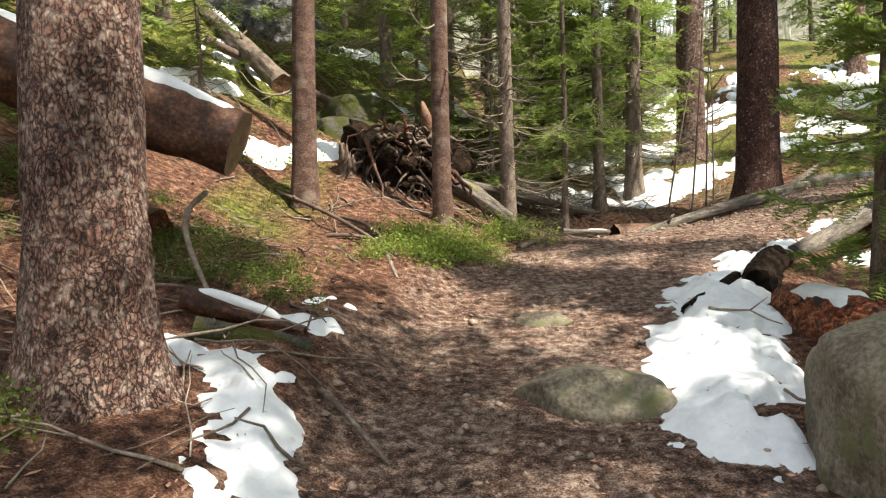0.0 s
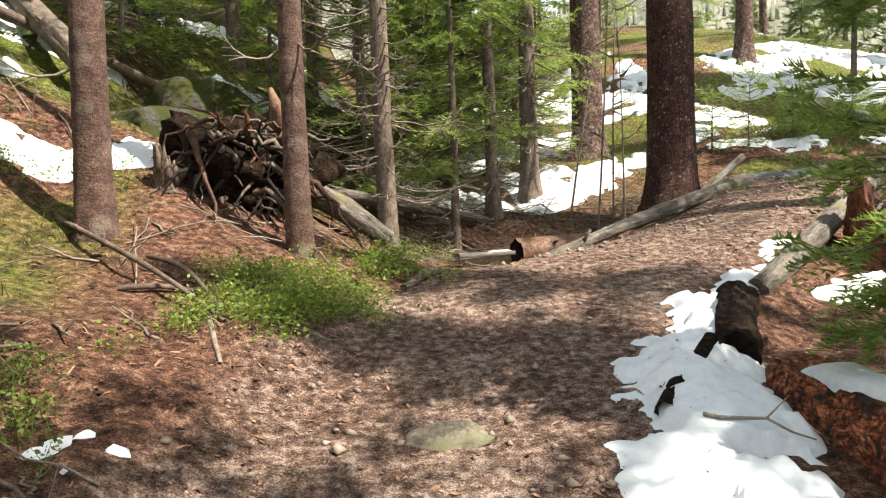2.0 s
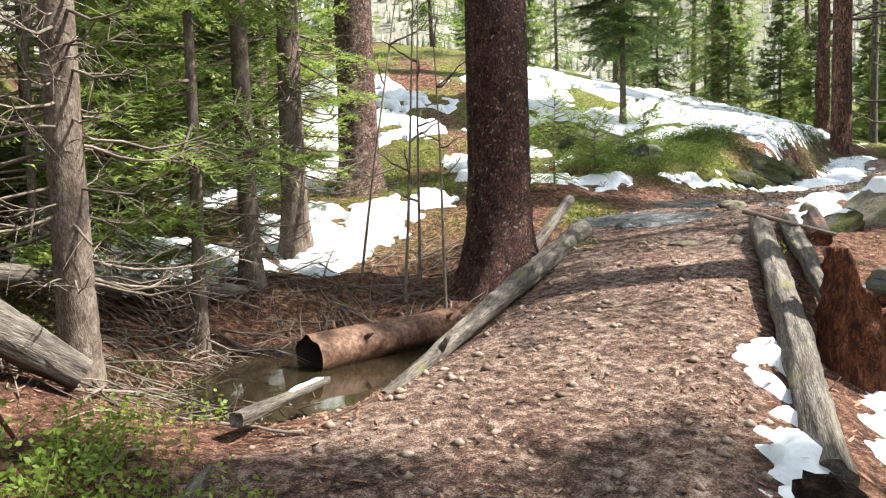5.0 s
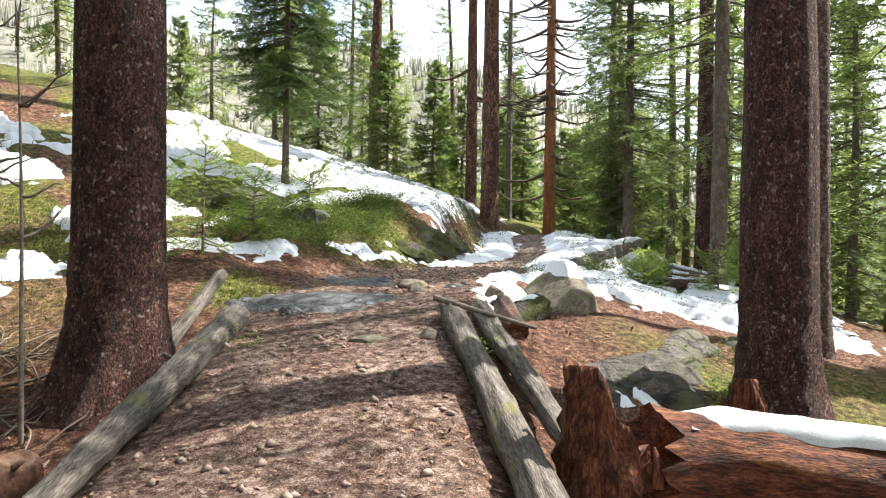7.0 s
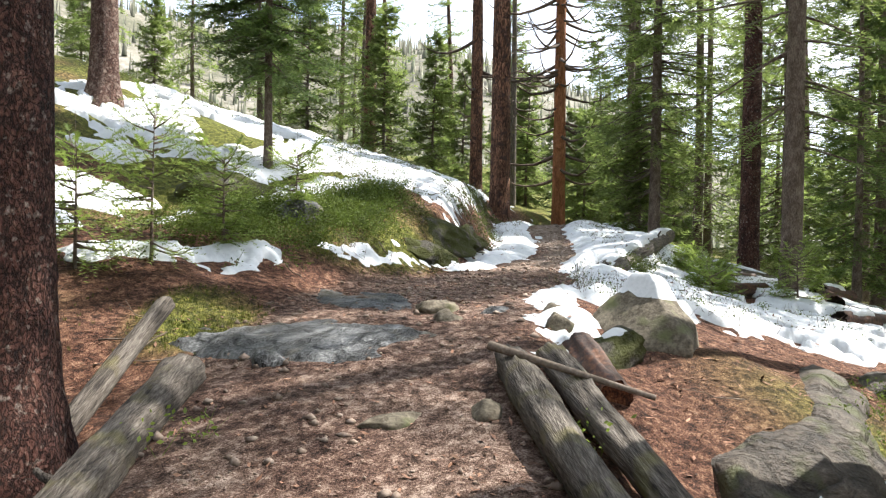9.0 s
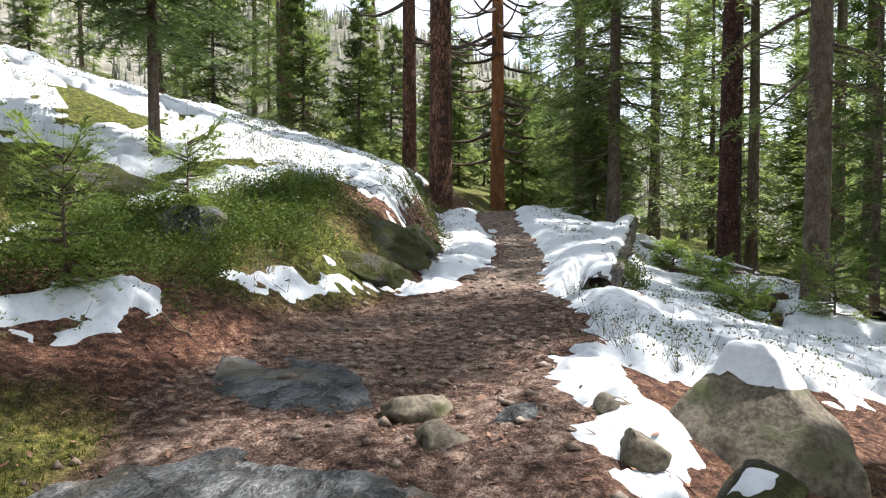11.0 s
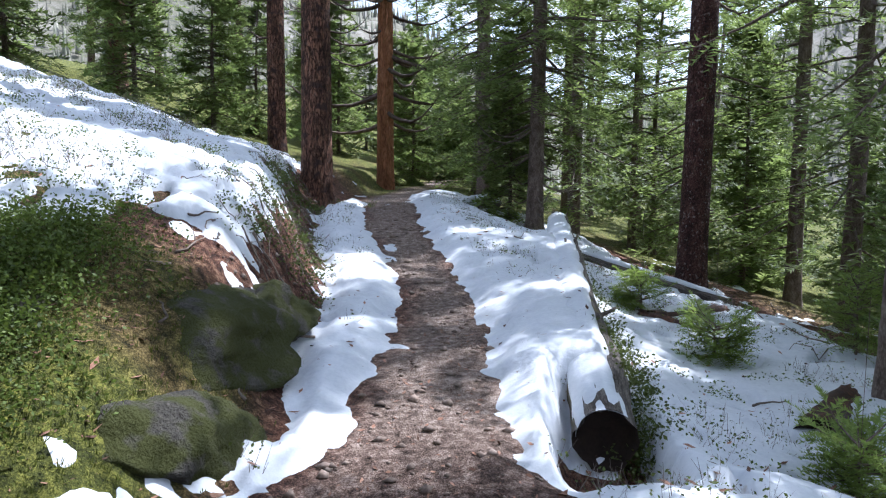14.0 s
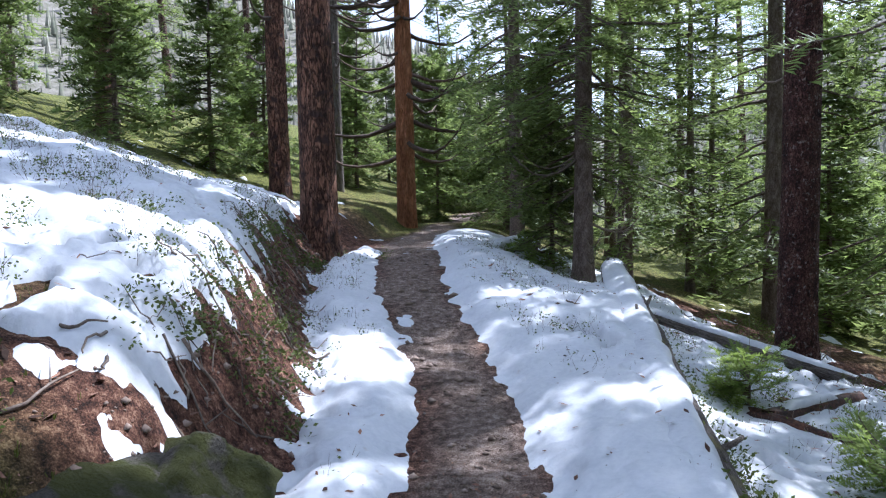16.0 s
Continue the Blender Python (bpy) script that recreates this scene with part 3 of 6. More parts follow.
def snow_depth(x, y):
    side, _ = along(x, y)
    d = np.full(np.shape(x), -9.0)
    for s in STRIPS:
        d = np.maximum(d, capsule(x, y, *s))
    # upper trail: snow on both shoulders, on the slope above the bank, and on the slope below
    upper = np.minimum(np.minimum(side - trail_half(x) + 0.02, np.interp(x, [9.5, 11.5, 13, 18, 21], [0.8, 0.85, 1.2, 1.25, 0.8]) - side), np.minimum(x - 10.6, 20.5 - x) * 0.6)
    d = np.maximum(d, upper)
    lower = np.minimum(-side - trail_half(x) - 0.02 + 0.14 * smooth(11, 12.5, x), np.minimum((x - 8.8 + 0.8 * (side + 1.2)) * 0.6, (26 - x) * 0.4))
    lower = np.minimum(lower, (5.0 - 0.2 * np.clip(x - 14, 0, 9) + side) * 0.5)
    d = np.maximum(d, lower)
    isles = np.minimum(0.35 * (noise2(x, y, 0.3, 65) - 0.7), (x - 12) * 0.3)
    d = np.maximum(d, isles)
    lip = 1.36 + 0.9 * (1 - smooth(11.3, 13.0, x)) + 0.65 * (1 - smooth(8.5, 11.0, x))
    above = np.minimum(np.minimum(side - lip, np.where(x < 8, 11.0, 7.2) - 0.25 * np.clip(x - 12, 0, 12) - side), np.minimum((x - 3.2) * 0.6, (20.5 - x) * 0.6))
    holes = 0.55 * smooth(0.56, 0.74, noise2(x, y, 0.8, 61)) * (1 - 0.85 * smooth(11.5, 12.5, x)) + 0.38 * (1 - smooth(8.0, 11.0, x)) * smooth(0.5, 0.66, noise2(x, y, 0.5, 63))
    d = np.maximum(d, np.minimum(above, 0.3) - holes * smooth(0, 0.5, above))
    calm = 1 - 0.55 * smooth(10.5, 12.0, x) * (np.abs(side) < 0.9)
    ragged = calm * (0.16 * fbm(x, y, 0.42, 51) + 0.09 * fbm(x, y, 0.17, 57, 2)) + 0.1 * (1.45 * calm - 0.45) * fbm(x, y, 0.085, 59, 2)
    depth = 0.13 * smooth(-0.02, 0.42, d + ragged) - 0.02
    pits = 0.05 * smooth(0.72, 0.85, noise2(x, y, 0.16, 67)) * smooth(2.5, 1.0, np.abs(side))
    hollow = 0.17 * smooth(0.62, 0.8, noise2(x, y, 0.15, 71)) * smooth(0.3, 0.6, noise2(x, y, 0.9, 72)) * (np.abs(side) > 1.0)
    drift = (x - 12.05) * 0.147 - (y - 11.13) * 0.989
    depth = depth + 0.13 * np.exp(-(np.clip(-drift, 0, 9) / 0.4) ** 2) * smooth(0.12, 0.0, drift) * smooth(12.0, 12.15, x) * smooth(20.0, 18.5, x) * (depth > 0.0)
    return depth + 0.022 * fbm(x, y, 0.3, 73) * (depth > 0) + 0.012 * fbm(x, y, 0.1, 77, 2) * (depth > 0.02) - hollow - pits * 0.6 - 0.16 * smooth(0.34, 0.16, np.abs(drift)) * smooth(11.3, 11.7, x) * smooth(13.0, 12.5, x)


sx, sy = np.arange(-5.5, 24.0, 0.036), np.arange(2.3, 22.0, 0.036)
SX, SY = np.meshgrid(sx, sy)
SD = snow_depth(SX, SY)
sv, sf = sheet(sx, sy, ground(SX, SY) + np.clip(SD, -0.05, 0.2), SD > -0.012)
tagged(mesh_from("snow", sv, sf, SNOW), "patchy old white snow lying beside the trail", "snow", kind="structure")


def snow_top(x, y):
    g, d = ground(np.array([x]), np.array([y])), snow_depth(np.array([x]), np.array([y]))
    return float(g[0] + max(d[0], 0))


def water_material():
    m = bpy.data.materials.new("dark_stream_water")
    m.use_nodes = True
    b = m.node_tree.nodes["Principled BSDF"]
    b.inputs["Base Color"].default_value = (0.03, 0.022, 0.012, 1)
    b.inputs["Roughness"].default_value = 0.06
    w = m.node_tree.nodes.new("ShaderNodeTexNoise")
    w.inputs["Scale"].default_value = 9
    bp = m.node_tree.nodes.new("ShaderNodeBump")
    bp.inputs["Strength"].default_value, bp.inputs["Distance"].default_value = 0.15, 0.02
    m.node_tree.links.new(w.outputs["Fac"], bp.inputs["Height"])
    m.node_tree.links.new(bp.outputs["Normal"], b.inputs["Normal"])
    return m


px, py = np.arange(0.2, 5.2, 0.2), np.arange(9.2, 12.6, 0.2)
wv, wf = sheet(px, py, np.full((len(py), len(px)), 0.97))
tagged(mesh_from("water", wv, wf, water_material()), "still dark water pooled in the stream gully", "water", kind="structure")


def mountain_material():
    return material("burnt_forest_mountain", [(0.3, (0.05, 0.06, 0.035)), (0.45, (0.13, 0.125, 0.085)), (0.58, (0.24, 0.22, 0.18)), (0.72, (0.34, 0.32, 0.3))], 0.03, (1, 1, 0.35), 0.95, 0.6, 2.0, 0.35)


def mountain():
    """A long wooded ridge across the valley."""
    ang = np.linspace(radians(-50), radians(130), 150)
    rad = np.linspace(120, 520, 50)
    A, R = np.meshgrid(ang, rad)
    X, Y = R * np.cos(A), R * np.sin(A)
    crest = 92 + 45 * noise2(X * 0 + np.degrees(A), A * 0, 16, 81) + 10 * noise2(np.degrees(A), A * 0, 4, 83)
    dip = 1 - 0.62 * np.exp(-((np.degrees(A) - 5) / 16) ** 2)
    Z = -18 + crest * dip * smooth(130, 430, R) + 7 * fbm(X, Y, 60, 85) + 3 * fbm(X, Y, 14, 87)
    v = np.stack([X, Y, Z], -1).reshape(-1, 3)
    w = len(ang)
    i = np.arange(len(rad) - 1)[:, None] * w + np.arange(w - 1)[None, :]
    f = np.stack([i, i + 1, i + w + 1, i + w], -1).reshape(-1, 4)
    return v, f


mv, mf = mountain()
tagged(mesh_from("backdrop_mountain", mv, mf, mountain_material()), "grey-green burnt forest on a distant mountainside", "mountain", kind="structure")


def far_forest():
    """Countless thin trees on the mountain: slim five-sided cones."""
    rng = np.random.default_rng(8)
    pick = mv[rng.integers(0, len(mv), 16000)] + rng.normal(0, 1, (16000, 3)) * (3, 3, 0.2)
    pick = pick[np.hypot(pick[:, 0], pick[:, 1]) > 130]
    n = len(pick)
    a = np.linspace(0, 2 * math.pi, 5, endpoint=False)
    h = rng.uniform(4, 9, n)
    r = h * rng.uniform(0.06, 0.17, n)
    ring = np.stack([np.cos(a), np.sin(a), 0 * a], 1)[None] * r[:, None, None] + pick[:, None, :] - (0, 0, 1.0)
    tip = pick[:, None, :] + np.stack([0 * h, 0 * h, h], 1)[:, None, :]
    v = np.concatenate([ring, tip], 1).reshape(-1, 3)
    f = np.array([(j, (j + 1) % 5, 5) for j in range(5)])
    f = (f[None] + 6 * np.arange(n)[:, None, None]).reshape(-1, 3)
    m = material("far_trees", [(0.35, (0.06, 0.08, 0.045)), (0.5, (0.14, 0.14, 0.1)), (0.65, (0.27, 0.25, 0.22))], 0.05, (1, 1, 1), 0.95, 0, 0, 0.5, vary=0.5)
    return tagged(mesh_from("far_forest", v, f, m, False), "sparse burnt and green trees on the mountainside", "forest", kind="stuff")


far_forest()


# ---- trees ----
def trunk_mesh(h, r, rng, flare=0.45, lean=(0, 0), seg=18, taper=0.9, ridge=0.03):
    zs = np.concatenate([np.linspace(-0.35, 1.0, 22), np.linspace(1.15, h, max(12, int(h * 1.6)))])
    frac = np.clip(zs / h, 0, 1)
    rad = r * (1 - taper * frac ** 1.15) * (1 + flare * np.exp(-np.clip(zs, -0.2, 9) / 0.28))
    bend = 0.02 * h * (np.sin(frac * 3 + rng.uniform(0, 6))) * frac
    pts = np.stack([lean[0] * zs + bend, lean[1] * zs + 0.5 * bend, zs], 1)
    ph, k = rng.uniform(0, 6.28), rng.integers(4, 7)
    low = np.exp(-np.clip(zs, 0, 9) / 0.35)
    rough_bits = rng.uniform(-1, 1, (len(zs), seg))

    def wob(i, a):
        return 1 + 0.22 * flare * low[i] * np.cos(k * a + ph) + ridge * rough_bits[i, np.arange(seg)[None, :]] + 0.03 * np.sin(3 * a + zs[i] * 0.7)

    return tube(pts, rad, seg, True, wob), lambda z: (lean[0] * z + np.interp(z, zs, bend), lean[1] * z + 0.5 * np.interp(z, zs, bend)), lambda z: np.interp(z, zs, rad)


def needle_tris(P, D, L, N, rng, k=10, size=0.035, width=0.008):
    """Needle-bearing twigs: k pairs of slim triangles along each twig."""
    n = len(P)
    S = unit(np.cross(D, N))
    u = np.linspace(0.04, 1.0, k)
    base = P[:, None, :] + D[:, None, :] * (u[None, :, None] * L[:, None, None])
    base[:, :, 2] -= (0.25 * L[:, None] * u[None, :] ** 2)
    tris = []
    for sgn in (-1, 1):
        jit = rng.normal(0, 0.25, (n, k, 3))
        nd = unit(D[:, None, :] * 0.75 + sgn * S[:, None, :] * 0.75 + N[:, None, :] * 0.2 + jit)
        ln = size * rng.uniform(0.75, 1.25, (n, k, 1)) * (1.15 - 0.5 * u)[None, :, None]
        side = D[:, None, :] * (width / 2)
        tris.append(np.stack([base - side, base + side, base + nd * ln], 2))
    t = np.concatenate(tris, 1).reshape(-1, 3, 3)
    return t.reshape(-1, 3), np.arange(len(t) * 3).reshape(-1, 3)


def crown_mesh(h, base, reach, rng, centre, girth, branches=110, twigs=14, k=10, size=0.035, width=0.009, droop=0.35, gap=0.0, top=0.75):
    P, D, L, N = [], [], [], []
    wood = Soup()
    for i in range(branches):
        f = (i + rng.uniform(0, 1)) / branches
        f = f ** 0.9
        z = base + (h - base) * f
        if rng.uniform() < gap:
            continue
        length = max(0.25, reach * (1 - f) ** top * rng.uniform(0.6, 1.1) * min(1.0, 0.55 + f * 3.0))
        az = rng.uniform(0, 2 * math.pi)
        out = np.array((math.cos(az), math.sin(az), 0.0))
        rise = -0.25 + 0.75 * f + rng.normal(0, 0.1)
        s = np.linspace(0, 1, 6)
        cx, cy = centre(z)
        bp = np.stack([cx + out[0] * s * length, cy + out[1] * s * length, z + length * (rise * s - droop * s ** 2 + 0.28 * s ** 4)], 1)
        wood.tube(bp, np.linspace(0.006 + 0.012 * length, 0.002, 6), 4, False)
        m = max(4, int(twigs * (0.45 + 0.55 * length / reach)))
        st = np.linspace(0.16, 1.0, m) + rng.uniform(-0.03, 0.03, m)
        st = np.clip(st, 0.1, 1.0)
        pos = np.stack([np.interp(st, s, bp[:, c]) for c in range(3)], 1)
        tang = unit(np.stack([np.interp(np.clip(st + 0.05, 0, 1), s, bp[:, c]) - np.interp(np.clip(st - 0.05, 0, 1), s, bp[:, c]) for c in range(3)], 1))
        sgn = np.where(np.arange(m) % 2 == 0, 1.0, -1.0)[:, None]
        across = unit(np.cross(tang, np.array((0, 0, 1.0))))
        d = unit(tang * 0.75 + across * sgn * rng.uniform(0.5, 1.0, (m, 1)) + np.array((0, 0, -0.12)) + rng.normal(0, 0.15, (m, 3)))
        d[-1] = tang[-1]
        P.append(pos)
        D.append(d)
        L.append(np.clip(length * 0.5 * (1.08 - st) + 0.12, 0.12, 0.65) * rng.uniform(0.7, 1.2, m))
        N.append(unit(np.cross(across, tang) * 0.6 + np.array((0, 0, 0.8))) + rng.normal(0, 0.15, (m, 3)))
    P, D, L, N = (np.concatenate(a) for a in (P, D, L, N))
    return needle_tris(P, D, L, unit(N), rng, k, size, width), wood.out()


def dead_limbs(rng, centre, girth, lo, hi, count, reach, curve=0.3, fork=3, up=0.0, thick=1.0):
    """Bare dead branches standing out from a trunk."""
    w = Soup()
    for _ in range(count):
        z = rng.uniform(lo, hi)
        az = rng.uniform(0, 2 * math.pi)
        out = np.array((math.cos(az), math.sin(az), 0.0))
        ln = reach * rng.uniform(0.35, 1.0)
        s = np.linspace(0, 1, 7)
        cx, cy = centre(z)
        swing = rng.normal(0, 0.12) * s ** 2
        b = np.stack([cx + ln * (out[0] * s - out[1] * swing), cy + ln * (out[1] * s + out[0] * swing), z + ln * (up * s - curve * np.sin(s * 2.6) + 0.35 * curve * s ** 3 * 2.2) + rng.normal(0, 0.01, 7)], 1)
        w.tube(b, thick * np.linspace(0.008 + 0.013 * ln, 0.004, 7), 4, False)
        for _ in range(fork):
            i = rng.integers(2, 6)
            d = unit(b[i] - b[i - 1] + rng.normal(0, 0.12, 3) * 0.6)
            e = np.stack([b[i] + d * t * ln * 0.35 + np.array((0, 0, -0.05 * t * t * ln)) for t in np.linspace(0, 1, 4)])
            w.tube(e, thick * np.linspace(0.005, 0.0015, 4), 3, False)
    return w.out()


def tree(name, x, y, h, r, seed, label, bark=None, crown=None, dead=None, lean=(0, 0), flare=0.45, category="tree", group="", leaf=None, seg=18, taper=0.9, ridge=0.03, sink=0.0, dead_wood=None):
    rng = np.random.default_rng(seed)
    t = thing(name, (x, y, ground_at(x, y) - sink), label, category, group)
    (v, f), centre, girth = trunk_mesh(h, r, rng, flare, lean, seg, taper, ridge)
    part("trunk", v, f, bark or BARK_GREY, t)
    if crown:
        (cv, cf), (lv, lf) = crown_mesh(h, crown[0], crown[1], rng, centre, girth, **crown[2])
        part("crown", cv, cf, leaf or NEEDLES, t, shade=False)
        tagged(part("limb_wood", lv, lf, BARK_THIN, t), kind="stuff")
    for k, d in enumerate(dead or []):
        dv, df = dead_limbs(rng, centre, girth, *d)
        tagged(part("dead_branchwood", dv, df, dead_wood or TWIG, t, "bare dead branches"), kind="stuff")
    return t


NEAR = dict(branches=190, twigs=20, k=11, size=0.08, width=0.024)
MID = dict(branches=130, twigs=15, k=9, size=0.1, width=0.03, gap=0.15)
TALL = dict(branches=90, twigs=13, k=8, size=0.11, width=0.034, gap=0.25)
FAR = dict(branches=150, twigs=12, k=7, size=0.16, width=0.055, gap=0.22)
GREY_LABEL = "tall spruce with scaly grey-brown bark beside the trail"

# the lower trail
tree("spruce_tree", -1.56, 3.45, 17, 0.245, 1, "thick old spruce trunk with split scaly bark on the bank", lean=(0.02, 0.0), flare=0.42, crown=(8, 1.7, TALL), seg=40, ridge=0.035)
tree("spruce_tree", -1.32, 7.9, 14, 0.125, 2, "slim straight spruce with smooth grey-brown bark", bark=BARK_BROWN, crown=(6, 1.2, TALL), flare=0.25, dead=[(1.2, 5, 14, 0.7)])
tree("spruce_tree", 0.09, 8.3, 14, 0.1, 3, "slim dark spruce standing among bright green shrubs", bark=BARK_BROWN, crown=(6, 1.1, TALL), flare=0.2, lean=(-0.02, 0), dead=[(1.5, 4.5, 10, 0.6)])
tree("spruce_tree", 1.0, 10.0, 12, 0.1, 4, "slim spruce with many bare dead lower branches", bark=BARK_THIN, crown=(3.6, 1.1, TALL), flare=0.2, lean=(-0.015, 0), dead=[(0.5, 3.6, 85, 1.0, 0.14, 7, 0.0, 0.6)])
tree("spruce_tree", 5.15, 14.9, 19, 0.27, 5, "thick spruce with pale flaky bark in the sun", crown=(9, 1.6, TALL), flare=0.35, seg=28)
tree("spruce_tree", 4.9, 11.4, 20, 0.31, 6, "thick reddish-brown spruce trunk beside the edge log", bark=BARK_RUST, crown=(9, 1.7, TALL), flare=0.4, seg=40, dead=[(3.0, 6.5, 4, 2.2, 0.1, 3)])
tree("spruce_tree", 2.75, 12.4, 11, 0.09, 7, "young spruce with leafy green branches by the stream", bark=BARK_THIN, crown=(1.0, 1.3, dict(NEAR, branches=150, gap=0.5)), dead=[(0.2, 1.8, 40, 0.9, 0.14, 6, 0.0, 0.6)], leaf=NEEDLES_FRESH_LIT)
tree("spruce_tree", 1.95, 11.2, 6.5, 0.05, 8, "young spruce with leafy green branches by the stream", bark=BARK_THIN, crown=(0.6, 1.1, dict(NEAR, branches=120, gap=0.5)), dead=[(0.1, 1.6, 44, 0.9, 0.14, 6, 0.0, 0.6)], leaf=NEEDLES_FRESH_LIT)
tree("spruce_tree", 3.6, 13.4, 12, 0.14, 9, "young spruce with leafy green branches by the stream", bark=BARK_THIN, crown=(1.6, 1.4, dict(NEAR, branches=150, gap=0.5)), dead=[(0.4, 2.6, 60, 1.2, 0.14, 6, 0.0, 0.6)], leaf=NEEDLES_FRESH_LIT)
tree("spruce_tree", 2.95, 5.2, 3.8, 0.05, 10, "young spruce with pale fresh needles behind the rotting log", bark=BARK_THIN, crown=(0.35, 1.05, dict(branches=52, twigs=20, k=14, size=0.075, width=0.027, droop=0.2)), leaf=NEEDLES_FRESH_LIT)
# the right side, going down to the valley
tree("spruce_tree", 7.9, 7.6, 19, 0.29, 11, "thick spruce with brown scaly bark below the trail", bark=BARK_RUST, crown=(6.2, 2.3, MID), flare=0.3, seg=36)
tree("spruce_tree", 10.9, 7.6, 17, 0.15, 12, "grey spruce trunk with leafy upper branches", crown=(6, 1.8, TALL), flare=0.25)
tree("spruce_tree", 13.9, 9.25, 15, 0.13, 13, "grey spruce trunk with drooping branches over the snow", bark=BARK_THIN, crown=(1.8, 2.1, dict(NEAR, branches=200, size=0.09, width=0.027, gap=0.45)), flare=0.3, lean=(0.03, 0), leaf=NEEDLES_SUNLIT)
tree("spruce_tree", 15.6, 8.55, 6.5, 0.06, 23, "young spruce with dark green branches below the trail", bark=BARK_THIN, crown=(0.4, 0.9, dict(NEAR, branches=70)))
tree("pine_tree", 18.2, 10.4, 19, 0.185, 14, "brown flaky pine trunk rising from the snow", bark=BARK_RUST, crown=(8, 1.7, TALL), flare=0.25, seg=28, dead=[(2, 6, 14, 1.2)])
tree("spruce_tree", 20.4, 12.75, 14, 0.13, 15, "dense green spruce beyond the end of the log", bark=BARK_THIN, crown=(1.3, 2.1, dict(NEAR, branches=260, size=0.12, width=0.038)), dead=[(0.3, 2.0, 16, 1.2)], leaf=NEEDLES_SUNLIT)
# the upper trail
tree("pine_tree", 18.75, 15.85, 20, 0.235, 16, "straight red-barked pine beside the bend of the trail", bark=BARK_RED, crown=(9.5, 2.0, TALL), flare=0.2, seg=28)
tree("pine_tree", 21.6, 18.0, 19, 0.18, 17, "straight red-barked pine with one long dead limb", bark=BARK_RED, crown=(8.5, 2.3, MID), flare=0.2, dead=[(2.5, 8, 14, 2.8, 0.15, 5, 0.12, 1.6)], dead_wood=DARK_TWIG)
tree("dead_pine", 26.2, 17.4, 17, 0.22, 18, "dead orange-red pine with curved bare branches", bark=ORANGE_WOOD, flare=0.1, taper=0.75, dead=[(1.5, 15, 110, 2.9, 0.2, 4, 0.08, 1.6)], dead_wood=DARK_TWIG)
tree("dead_pine", 28.2, 20.0, 16, 0.13, 19, "thin grey dead pine with bare branches", bark=DEAD_WOOD, flare=0.1, dead=[(3, 14, 60, 1.8, 0.2, 4, 0.1, 1.2)], dead_wood=DARK_TWIG)
tree("pine_tree", 22.5, 22.3, 18, 0.2, 20, "dark brown pine on the crest of the snowy slope", bark=BARK_RED, crown=(7, 2.3, MID), flare=0.2)
tree("spruce_tree", 11.2, 15.8, 7.5, 0.06, 21, "small spruce with dark dense branches on the snowy slope", bark=BARK_THIN, crown=(1.4, 1.25, dict(NEAR, branches=260, size=0.095, width=0.03)), flare=0.3)
tree("spruce_tree", 10.4, 18.4, 18, 0.2, 22, "grey spruce trunk on the snowy slope", crown=(5, 2.0, MID))

# ---- logs, stumps and rocks ----
def frame_of(p0, p1):
    a = np.asarray(p1, float) - np.asarray(p0, float)
    ln = float(np.linalg.norm(a))
    return a / ln, ln


